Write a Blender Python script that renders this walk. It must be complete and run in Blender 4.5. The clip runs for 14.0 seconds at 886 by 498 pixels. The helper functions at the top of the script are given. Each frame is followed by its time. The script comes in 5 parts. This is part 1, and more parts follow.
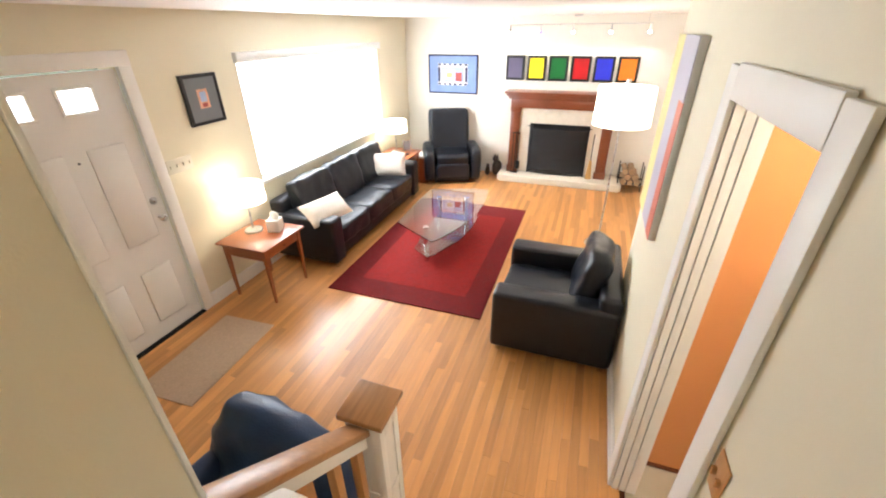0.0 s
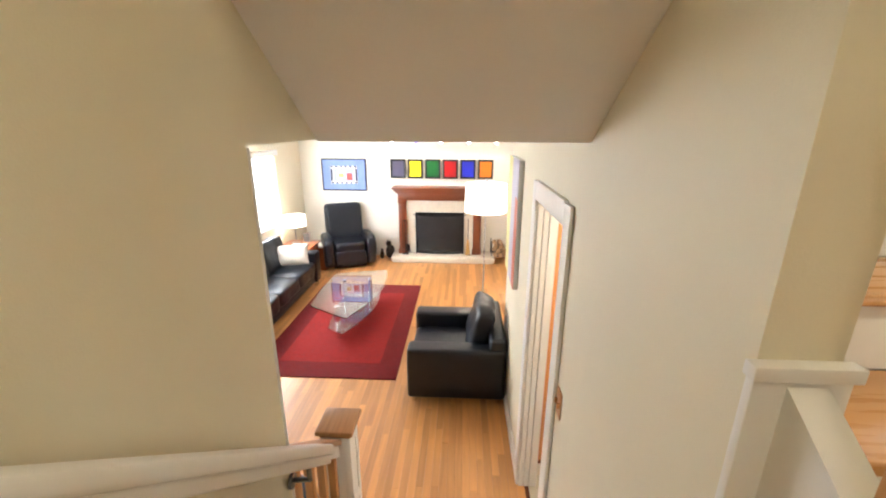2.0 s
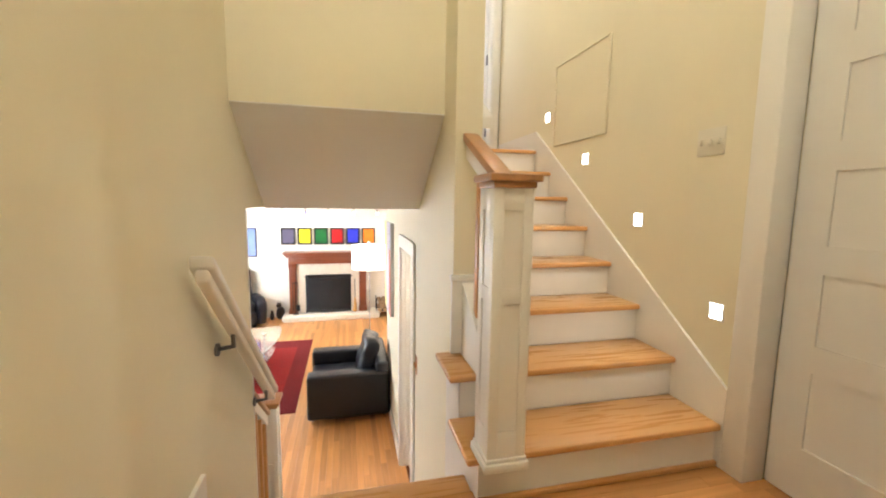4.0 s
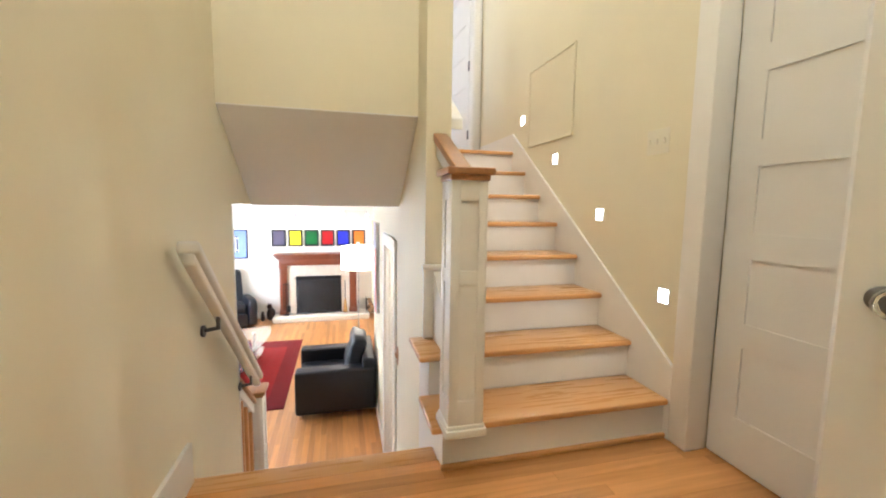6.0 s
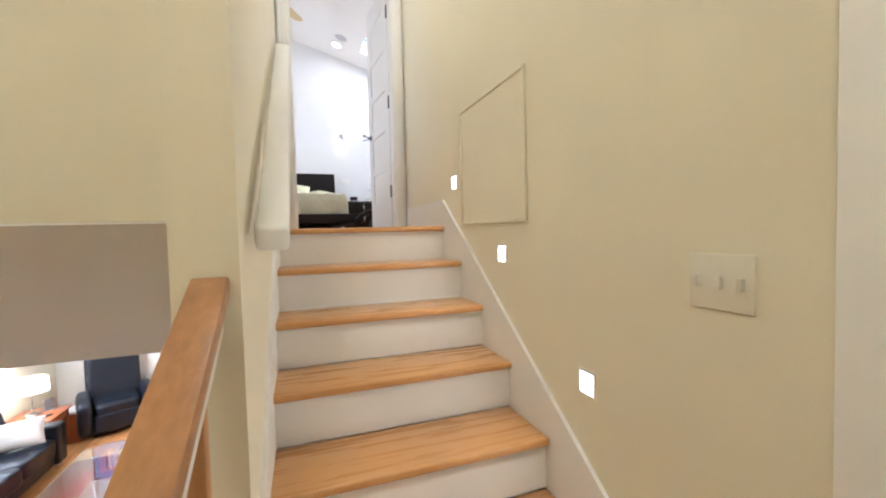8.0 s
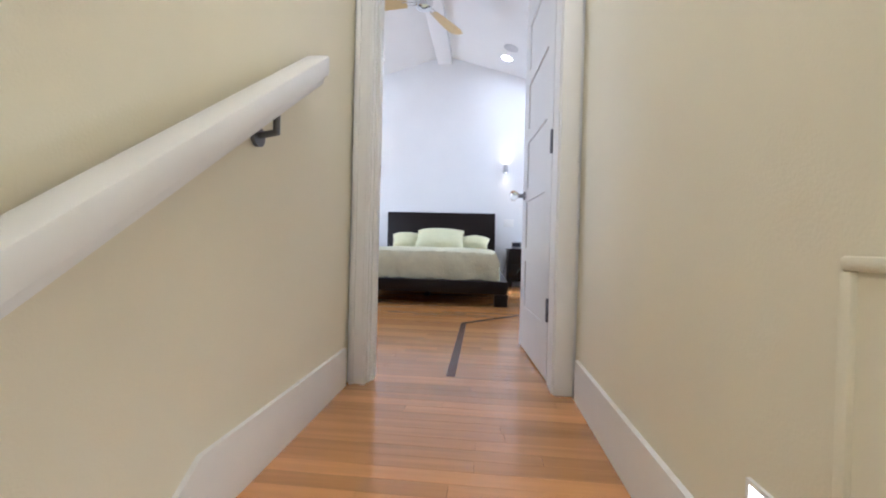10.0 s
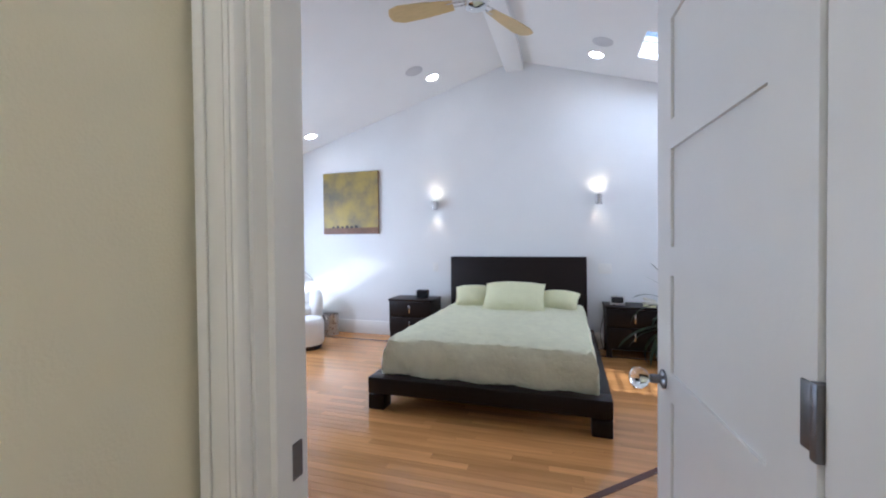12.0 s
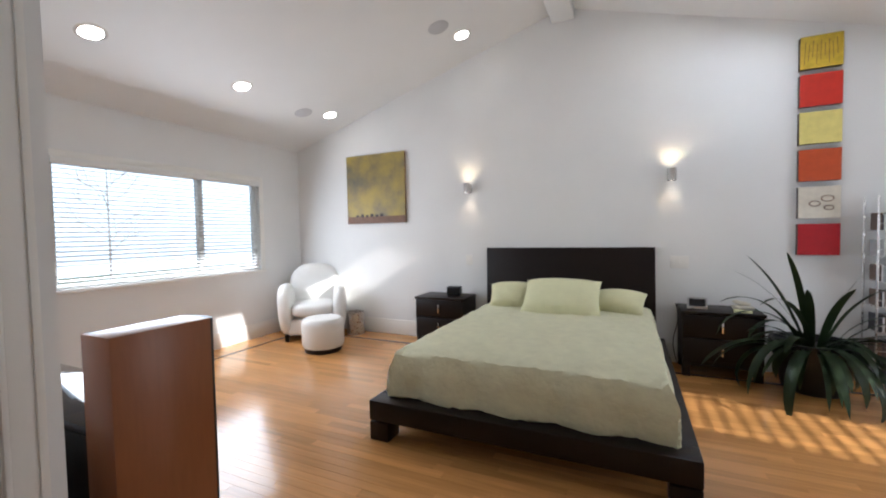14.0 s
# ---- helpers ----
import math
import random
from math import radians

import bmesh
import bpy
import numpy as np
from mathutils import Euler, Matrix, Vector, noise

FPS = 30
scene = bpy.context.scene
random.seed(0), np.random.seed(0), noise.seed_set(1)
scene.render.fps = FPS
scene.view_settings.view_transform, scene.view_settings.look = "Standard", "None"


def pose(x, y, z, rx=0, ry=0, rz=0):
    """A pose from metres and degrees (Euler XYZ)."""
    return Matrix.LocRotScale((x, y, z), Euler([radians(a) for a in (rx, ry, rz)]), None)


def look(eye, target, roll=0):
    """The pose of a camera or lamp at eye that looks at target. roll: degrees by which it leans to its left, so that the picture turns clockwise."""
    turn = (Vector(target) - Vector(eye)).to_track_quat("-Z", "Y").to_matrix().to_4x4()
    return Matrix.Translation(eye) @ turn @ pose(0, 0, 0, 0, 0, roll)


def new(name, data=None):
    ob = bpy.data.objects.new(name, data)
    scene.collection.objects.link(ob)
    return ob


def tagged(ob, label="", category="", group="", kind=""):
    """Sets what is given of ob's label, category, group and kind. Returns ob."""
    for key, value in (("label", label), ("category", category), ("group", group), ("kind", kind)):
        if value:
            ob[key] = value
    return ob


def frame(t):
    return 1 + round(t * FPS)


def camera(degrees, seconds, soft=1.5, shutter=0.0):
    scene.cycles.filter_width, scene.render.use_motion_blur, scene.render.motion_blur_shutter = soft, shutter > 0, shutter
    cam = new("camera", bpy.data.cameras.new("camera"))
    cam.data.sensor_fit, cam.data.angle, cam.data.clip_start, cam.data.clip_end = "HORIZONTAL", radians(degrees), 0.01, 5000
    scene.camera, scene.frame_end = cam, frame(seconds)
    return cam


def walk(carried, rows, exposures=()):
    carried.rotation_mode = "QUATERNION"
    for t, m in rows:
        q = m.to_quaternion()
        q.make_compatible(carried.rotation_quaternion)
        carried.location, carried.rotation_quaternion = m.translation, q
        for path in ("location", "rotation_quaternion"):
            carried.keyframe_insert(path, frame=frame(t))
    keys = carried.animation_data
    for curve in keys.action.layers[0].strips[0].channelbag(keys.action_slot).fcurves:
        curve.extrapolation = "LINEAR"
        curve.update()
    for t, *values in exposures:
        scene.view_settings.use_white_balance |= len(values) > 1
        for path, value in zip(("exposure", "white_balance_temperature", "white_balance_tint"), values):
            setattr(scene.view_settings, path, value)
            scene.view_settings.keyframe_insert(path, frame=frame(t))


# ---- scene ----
PATH = [
    (0, (0.084, -0.237, 0.905), (-0.504, 1.413, -0.06), -0.6),
    (0.5, (0.082, -0.284, 0.926), (-0.411, 1.407, -0.02), 0.3),
    (1, (0.069, -0.415, 0.973), (-0.321, 1.313, 0.045), 0.1),
    (1.5, (0.077, -0.672, 1.047), (-0.186, 1.161, 0.292), -0.0),
    (2, (0.077, -0.986, 1.093), (-0.014, 0.926, 0.513), 0.2),
    (2.5, (0.067, -1.361, 1.115), (0.248, 0.582, 0.679), 0.9),
    (3, (0.098, -1.698, 1.141), (0.452, 0.244, 0.826), 0.3),
    (3.5, (0.068, -2.002, 1.135), (0.485, -0.059, 0.904), 0.1),
    (3.7, (0.045, -2.121, 1.12), (0.496, -0.186, 0.885), 0.8),
    (6, (0.116, -2.389, 1.051), (0.608, -0.462, 0.839), 0.8),
    (6.5, (0.146, -2.26, 1.094), (0.692, -0.348, 0.877), 1.1),
    (7, (0.266, -2.057, 1.219), (0.923, -0.175, 1.05), 1.1),
    (7.5, (0.522, -1.737, 1.361), (1.234, 0.13, 1.277), 0.2),
    (8, (0.771, -1.342, 1.48), (1.43, 0.545, 1.399), -1.5),
    (8.5, (1.011, -0.892, 1.542), (1.456, 1.058, 1.521), -0.1),
    (9, (1.141, -0.472, 1.651), (1.32, 1.52, 1.681), 1.2),
    (11.3, (1.208, 0.925, 2.608), (0.729, 2.865, 2.527), 0.5),
    (11.5, (1.198, 1.061, 2.638), (0.682, 2.992, 2.567), 0.4),
    (12, (1.184, 1.308, 2.777), (0.585, 3.216, 2.744), -0.5),
    (12.5, (1.191, 1.546, 2.875), (0.517, 3.429, 2.849), -0.2),
    (13, (1.178, 1.757, 2.875), (0.421, 3.608, 2.858), -0.1),
    (13.5, (1.154, 1.948, 2.819), (0.357, 3.782, 2.774), -0.2),
    (14, (1.156, 2.049, 2.763), (0.316, 3.863, 2.685), -1.1),
]
cam = camera(95.4, 14.0, soft=2.0)
walk(cam, [(t, look(eye, target, roll)) for t, eye, target, roll in PATH], exposures=[(0, 1.35, 6300, 10), (2.5, 1.38, 6300, 10), (3.7, 1.55, 6300, 10), (5.8, 1.63, 5700, 10), (7.5, 1.52, 5600, 12), (8.0, 1.36, 5500, 12), (8.6, 1.36, 5400, 14), (9.2, 1.32, 5300, 14), (11.3, 0.62, 5000, 13), (12.2, 0.58, 5200, 12), (13.2, 0.5, 5850, 11), (14, 0.3, 5950, 11)])

# ---- world, sun, large lights ----
FL, LC, BF, SC = -1.43, 1.046, 1.52, 3.92      # living floor and ceiling, bedroom floor, stairwell ceiling; the landing is 0
RX, RZ, SL = 0.55, 5.0, 0.30                  # bedroom ridge: place, height, slope
SUN_WAY = Vector((-3.53, 0.565, -2.0)).normalized()

world = bpy.data.worlds.new("sky")
scene.world = world
world.use_nodes = True
wn = world.node_tree
sky = wn.nodes.new("ShaderNodeTexSky")
sky.sky_type, sky.sun_disc = "NISHITA", False
sky.sun_elevation, sky.sun_rotation = math.asin(-SUN_WAY.z), math.atan2(-SUN_WAY.x, -SUN_WAY.y)
wn.nodes["Background"].inputs[1].default_value = 0.15
wn.links.new(sky.outputs[0], wn.nodes["Background"].inputs[0])


def lamp(name, kind, at, energy, color=(1, 1, 1), size=0.1, size_y=None, target=None, angle=None, spot=None):
    d = bpy.data.lights.new(name, kind)
    d.energy, d.color = energy, color
    if kind == "AREA":
        d.size = size
        if size_y:
            d.shape, d.size_y = "RECTANGLE", size_y
    elif kind == "SUN":
        d.angle = angle
    else:
        d.shadow_soft_size = size
    if spot:
        d.spot_size, d.spot_blend = radians(spot), 0.6
    ob = new(name, d)
    ob.matrix_world = look(at, target) if target else Matrix.Translation(at)
    return ob


lamp("sun", "SUN", (8, 0, 9), 5.0, (1.0, 0.95, 0.86), angle=radians(0.6), target=Vector((8, 0, 9)) + SUN_WAY)
DAY, WARM = (0.93, 0.96, 1.0), (1.0, 0.87, 0.68)
lamp("living_window_light", "AREA", (-3.04, 4.38, 0.11), 44, DAY, 2.7, 1.15, target=(0, 4.38, 0.0))
lamp("bedroom_window_light", "AREA", (-2.93, 4.64, 2.9), 36, DAY, 1.9, 1.05, target=(0, 4.64, 2.2))
lamp("skylight_light", "AREA", (2.2, 5.50, 4.58), 10, DAY, 0.6, 0.45, target=(2.0, 5.50, 3.5))
lamp("side_window_light", "AREA", (3.97, 4.83, 2.60), 13, DAY, 0.7, 1.2, target=(0, 4.6, 2.6))

# ---- materials ----


def mat(name, color, rough=0.5, metal=0.0, vary=0.06, scale=6.0, bump=0.0, bump_scale=80.0, coat=0.0, emit=None, strength=0.0, trans=0.0, stretch=None, random_amount=0.0, island=False, ior=1.45):
    m = bpy.data.materials.new(name)
    m.use_nodes = True
    t = m.node_tree
    n, l = t.nodes, t.links
    b = n["Principled BSDF"]
    b.inputs["Roughness"].default_value, b.inputs["Metallic"].default_value = rough, metal
    b.inputs["Coat Weight"].default_value, b.inputs["Transmission Weight"].default_value = coat, trans
    b.inputs["IOR"].default_value = ior
    co = n.new("ShaderNodeTexCoord")
    source = co.outputs["Object"]
    if stretch:
        mp = n.new("ShaderNodeMapping")
        mp.inputs["Scale"].default_value = stretch
        l.new(source, mp.inputs[0])
        source = mp.outputs[0]
        if random_amount:
            where = n.new("ShaderNodeObjectInfo") if not island else n.new("ShaderNodeNewGeometry")
            add = n.new("ShaderNodeVectorMath")
            add.operation = "MULTIPLY_ADD"
            l.new(where.outputs["Random" if not island else "Random Per Island"], add.inputs[0])
            add.inputs[1].default_value = (37, 53, 71)
            l.new(source, add.inputs[2])
            source = add.outputs[0]
    a = n.new("ShaderNodeTexNoise")
    a.inputs["Scale"].default_value, a.inputs["Detail"].default_value = scale, 6
    l.new(source, a.inputs["Vector"])
    c = n.new("ShaderNodeTexNoise")
    c.inputs["Scale"].default_value = 0.9
    l.new(co.outputs["Object"], c.inputs["Vector"])
    mixv = n.new("ShaderNodeMath")
    mixv.operation = "MULTIPLY_ADD"
    l.new(c.outputs[0], mixv.inputs[0])
    mixv.inputs[1].default_value = 0.35
    l.new(a.outputs[0], mixv.inputs[2])
    val = mixv.outputs[0]
    if random_amount:
        info = n.new("ShaderNodeObjectInfo") if not island else n.new("ShaderNodeNewGeometry")
        ra = n.new("ShaderNodeMath")
        ra.operation = "MULTIPLY_ADD"
        l.new(info.outputs["Random" if not island else "Random Per Island"], ra.inputs[0])
        ra.inputs[1].default_value = random_amount
        l.new(val, ra.inputs[2])
        val = ra.outputs[0]
    mr = n.new("ShaderNodeMapRange")
    mr.inputs[1].default_value, mr.inputs[2].default_value = 0.3, 1.05 + random_amount
    mr.inputs[3].default_value, mr.inputs[4].default_value = 1 - vary, 1 + vary
    l.new(val, mr.inputs[0])
    mul = n.new("ShaderNodeVectorMath")
    mul.operation = "SCALE"
    mul.inputs[0].default_value = color
    l.new(mr.outputs[0], mul.inputs["Scale"])
    l.new(mul.outputs[0], b.inputs["Base Color"])
    rr = n.new("ShaderNodeMapRange")
    rr.inputs[3].default_value, rr.inputs[4].default_value = max(0.02, rough * 0.85), min(1, rough * 1.15)
    l.new(a.outputs[0], rr.inputs[0])
    l.new(rr.outputs[0], b.inputs["Roughness"])
    if bump:
        f = n.new("ShaderNodeTexNoise")
        f.inputs["Scale"].default_value, f.inputs["Detail"].default_value = bump_scale, 4
        l.new(source, f.inputs["Vector"])
        bp = n.new("ShaderNodeBump")
        bp.inputs["Strength"].default_value, bp.inputs["Distance"].default_value = bump, 0.01
        l.new(f.outputs[0], bp.inputs["Height"])
        l.new(bp.outputs[0], b.inputs["Normal"])
    if emit:
        b.inputs["Emission Color"].default_value = (*emit, 1)
        b.inputs["Emission Strength"].default_value = strength
    return m


CREAM = mat("cream_wall_paint", (0.80, 0.745, 0.575), 0.6, vary=0.03, scale=3, bump=0.08, bump_scale=220)
PALE = mat("pale_wall_paint", (0.82, 0.79, 0.70), 0.6, vary=0.03, scale=3, bump=0.08, bump_scale=220)
WHITE_WALL = mat("white_wall_paint", (0.80, 0.80, 0.79), 0.6, vary=0.025, scale=3, bump=0.06, bump_scale=220)
CEIL = mat("ceiling_paint", (0.88, 0.87, 0.85), 0.8, vary=0.02, scale=3, bump=0.1, bump_scale=160)
TRIM = mat("white_gloss_trim", (0.84, 0.825, 0.785), 0.42, vary=0.03, scale=8, bump=0.04, bump_scale=40)
DOORW = mat("white_door_paint", (0.80, 0.79, 0.76), 0.35, vary=0.03, scale=6, bump=0.05, bump_scale=60)
ORANGE = mat("orange_wall_paint", (0.68, 0.28, 0.095), 0.5, vary=0.05, scale=4, bump=0.06, bump_scale=200)
PLANK_Y = mat("oak_plank", (0.60, 0.285, 0.095), 0.30, vary=0.40, scale=1.6, bump=0.05, bump_scale=6, coat=0.1, stretch=(26, 1.6, 26), random_amount=0.9)
PLANK_Y_REST = mat("oak_plank_rest", (0.60, 0.285, 0.095), 0.30, vary=0.40, scale=1.6, bump=0.05, bump_scale=6, coat=0.1, stretch=(26, 1.6, 26), random_amount=0.9, island=True)
PLANK_X = mat("oak_plank_across", (0.57, 0.275, 0.09), 0.2, vary=0.42, scale=1.6, bump=0.05, bump_scale=6, coat=0.3, stretch=(1.6, 26, 26), random_amount=0.7)
PLANK_X_REST = mat("oak_plank_across_rest", (0.57, 0.275, 0.09), 0.2, vary=0.42, scale=1.6, bump=0.05, bump_scale=6, coat=0.3, stretch=(1.6, 26, 26), random_amount=0.7, island=True)
OAK = mat("oak_tread", (0.60, 0.315, 0.11), 0.28, vary=0.07, scale=2.0, bump=0.02, bump_scale=7, coat=0.2, stretch=(1.5, 28, 28))
OAK_Y = mat("oak_rail", (0.42, 0.21, 0.085), 0.32, vary=0.25, scale=2.2, bump=0.06, bump_scale=7, stretch=(30, 2.5, 30))
OAK_Z = mat("oak_upright", (0.48, 0.24, 0.09), 0.32, vary=0.2, scale=2.2, bump=0.06, bump_scale=7, stretch=(30, 30, 2.5))
CHERRY = mat("cherry_wood", (0.33, 0.10, 0.035), 0.3, vary=0.18, scale=2.4, bump=0.05, bump_scale=8, stretch=(4, 22, 22), coat=0.2)
MAHOG = mat("mahogany", (0.20, 0.055, 0.022), 0.34, vary=0.22, scale=2.4, bump=0.05, bump_scale=8, stretch=(3, 24, 24), coat=0.2)
INLAY = mat("dark_inlay_wood", (0.09, 0.03, 0.018), 0.25, vary=0.2, scale=4)
LEATHER = mat("black_leather", (0.009, 0.0115, 0.018), 0.33, vary=0.25, scale=9, bump=0.25, bump_scale=120)
BLUE_LEATHER = mat("navy_leather", (0.012, 0.034, 0.09), 0.38, vary=0.3, scale=8, bump=0.25, bump_scale=110)
WHITE_LEATHER = mat("white_leather", (0.80, 0.79, 0.76), 0.42, vary=0.04, scale=8, bump=0.15, bump_scale=90)
CLOTH = mat("off_white_cloth", (0.74, 0.68, 0.60), 0.85, vary=0.06, scale=20, bump=0.3, bump_scale=260)
SAGE = mat("sage_quilt", (0.66, 0.65, 0.46), 0.85, vary=0.10, scale=14, bump=0.7, bump_scale=34)
PILLOW = mat("pale_green_pillow", (0.70, 0.69, 0.44), 0.85, vary=0.05, scale=12, bump=0.35, bump_scale=80)
RED_OUT = mat("dark_red_rug_pile", (0.19, 0.007, 0.009), 0.95, vary=0.3, scale=25, bump=0.8, bump_scale=300)
RED_IN = mat("red_rug_pile", (0.31, 0.011, 0.010), 0.95, vary=0.3, scale=25, bump=0.8, bump_scale=300)
MATM = mat("beige_mat", (0.55, 0.40, 0.28), 0.95, vary=0.15, scale=60, bump=0.6, bump_scale=400)
ESPRESSO = mat("espresso_wood", (0.009, 0.0048, 0.0035), 0.42, ior=1.33, vary=0.3, scale=2.5, bump=0.05, bump_scale=8, stretch=(3, 26, 26))
BROWN = mat("brown_veneer", (0.27, 0.095, 0.035), 0.35, vary=0.1, scale=2.5, stretch=(22, 22, 3), bump=0.03, bump_scale=9)
BLACK_GLOSS = mat("black_gloss", (0.008, 0.008, 0.010), 0.08, vary=0.1, coat=0.5)
BLACK = mat("black_satin", (0.012, 0.012, 0.013), 0.45, vary=0.15)
GREY_IRON = mat("ashy_iron", (0.16, 0.155, 0.15), 0.7, 0.3, vary=0.3, scale=20)
IRON = mat("black_iron", (0.02, 0.02, 0.021), 0.5, 0.6, vary=0.2)
STEEL = mat("brushed_steel", (0.62, 0.61, 0.60), 0.28, 1.0, vary=0.06, scale=40)
CHROME = mat("chrome", (0.75, 0.75, 0.75), 0.12, 1.0, vary=0.03)
HINGE = mat("dull_hinge_steel", (0.17, 0.17, 0.18), 0.42, 1.0, vary=0.1)
STONE = mat("cream_stone", (0.70, 0.64, 0.53), 0.5, vary=0.1, scale=12, bump=0.1, bump_scale=60)
SOOT = mat("sooty_firebox", (0.03, 0.028, 0.027), 0.9, vary=0.4, scale=9, bump=0.4, bump_scale=30)
TILE = mat("pale_floor_tile", (0.62, 0.56, 0.44), 0.35, vary=0.06, scale=9)
GLASS = mat("clear_glass", (0.95, 0.97, 0.97), 0.02, trans=1.0, vary=0.0)
GREEN_GLASS = mat("table_glass", (0.72, 0.80, 0.80), 0.02, trans=1.0, vary=0.0, ior=1.75)
PLATE = mat("ivory_plate", (0.78, 0.74, 0.62), 0.35, vary=0.03)
SHADE = mat("lit_lamp_shade", (0.9, 0.86, 0.78), 0.8, vary=0.03, emit=(1.0, 0.90, 0.74), strength=1.6)
BULB = mat("lit_bulb", (1, 1, 1), 0.5, emit=(1.0, 0.94, 0.84), strength=16)
BULB_BLUE = mat("blue_tinted_bulb", (0.2, 0.2, 0.9), 0.3, emit=(0.12, 0.10, 0.9), strength=1.6)
STEPL = mat("lit_step_light", (1, 1, 1), 0.5, emit=(1.0, 0.95, 0.86), strength=9)
BLINDW = mat("white_blind_slat", (0.82, 0.82, 0.80), 0.45, vary=0.03)
# emission stands in for daylight through shade and door panes; neither is a lamp
DAYGLOW = mat("daylight_glow_white", (0.9, 0.9, 0.88), 0.9, vary=0.02, emit=(0.95, 0.98, 1.0), strength=2.2)
LEAF = mat("dark_strap_leaf", (0.030, 0.055, 0.022), 0.38, vary=0.35, scale=14)
BLADE = mat("maple_fan_blade", (0.60, 0.46, 0.22), 0.35, vary=0.12, scale=3, stretch=(4, 20, 20))
BARK = mat("grey_bark", (0.34, 0.31, 0.29), 0.9, vary=0.3, scale=20, bump=0.5)
GROUND = mat("lawn_ground", (0.07, 0.09, 0.035), 0.95, vary=0.4, scale=2)


def two_tone(name, a, b, scale=1.6, rough=0.5):
    m = mat(name, a, rough, vary=0.1, scale=9)
    n, l = m.node_tree.nodes, m.node_tree.links
    co, nz, rp = n.new("ShaderNodeTexCoord"), n.new("ShaderNodeTexNoise"), n.new("ShaderNodeValToRGB")
    nz.inputs["Scale"].default_value, nz.inputs["Detail"].default_value = scale, 5
    l.new(co.outputs["Object"], nz.inputs["Vector"])
    l.new(nz.outputs[0], rp.inputs[0])
    rp.color_ramp.elements[0].position, rp.color_ramp.elements[1].position = 0.36, 0.62
    rp.color_ramp.elements[0].color, rp.color_ramp.elements[1].color = (*a, 1), (*b, 1)
    l.new(rp.outputs[0], n["Principled BSDF"].inputs["Base Color"])
    return m


def flat(name, color, rough=0.4, vary=0.05, scale=10.0):
    return mat(name, color, rough, vary=vary, scale=scale)


# ---- builders ----


def add_box(bm, x0, x1, y0, y1, z0, z1, bevel=0.0, seg=2, m=None):
    made = bmesh.ops.create_cube(bm, size=1.0)["verts"]
    for v in made:
        v.co = Vector(((x0 + x1) / 2 + v.co.x * (x1 - x0), (y0 + y1) / 2 + v.co.y * (y1 - y0), (z0 + z1) / 2 + v.co.z * (z1 - z0)))
    if bevel:
        edges = list({e for v in made for e in v.link_edges})
        made = bmesh.ops.bevel(bm, geom=edges, offset=bevel, segments=seg, affect="EDGES", profile=0.5)["verts"]
    if m is not None:
        bmesh.ops.transform(bm, matrix=m, verts=list(set(made)))
    return bm


def box(x0, x1, y0, y1, z0, z1, bevel=0.0, seg=2, m=None):
    return add_box(bmesh.new(), min(x0, x1), max(x0, x1), min(y0, y1), max(y0, y1), min(z0, z1), max(z0, z1), bevel, seg, m)


def boxes(*rows, bevel=0.0):
    bm = bmesh.new()
    for r in rows:
        add_box(bm, *r, bevel=bevel)
    return bm


def cyl(r0, r1, z0, z1, n=24, m=None, bm=None, caps=True):
    bm = bm or bmesh.new()
    made = bmesh.ops.create_cone(bm, cap_ends=caps, segments=n, radius1=r0, radius2=r1, depth=z1 - z0, matrix=Matrix.Translation((0, 0, (z0 + z1) / 2)))["verts"]
    if m is not None:
        bmesh.ops.transform(bm, matrix=m, verts=made)
    return bm


def rod(a, b, r, n=10, bm=None):
    a, b = Vector(a), Vector(b)
    m = Matrix.Translation(a) @ (b - a).to_track_quat("Z", "Y").to_matrix().to_4x4()
    return cyl(r, r, 0, (b - a).length, n, m, bm)


def lathe(profile, n=28):
    bm = bmesh.new()
    rings = [[bm.verts.new((r * math.cos(2 * math.pi * i / n), r * math.sin(2 * math.pi * i / n), z)) for i in range(n)] for r, z in profile]
    for a, b in zip(rings, rings[1:]):
        for i in range(n):
            bm.faces.new((a[i], a[(i + 1) % n], b[(i + 1) % n], b[i]))
    bm.faces.new(rings[0][::-1])
    bm.faces.new(rings[-1])
    return bm


def soft(sx, sy, sz, p=5.0, n=9, at=(0, 0, 0), rough=0.0, turn=None, seed=0.0):
    """A stuffed block: a cube swollen to a superellipsoid, with creases."""
    bm = bmesh.new()
    bmesh.ops.create_cube(bm, size=2.0)
    bmesh.ops.subdivide_edges(bm, edges=bm.edges[:], cuts=n, use_grid_fill=True)
    for v in bm.verts:
        c = Vector([math.copysign(abs(math.sin(a * math.pi / 2)), a) for a in v.co])
        k = (abs(c.x) ** p + abs(c.y) ** p + abs(c.z) ** p) ** (1 / p)
        c = c / k
        q = Vector((c.x * sx / 2, c.y * sy / 2, c.z * sz / 2))
        if rough:
            q += c.normalized() * rough * noise.noise(Vector((q.x * 9 + seed, q.y * 9, q.z * 9)))
        v.co = q
    bmesh.ops.transform(bm, matrix=Matrix.Translation(at) @ (turn or Matrix.Identity(4)), verts=bm.verts)
    return bm


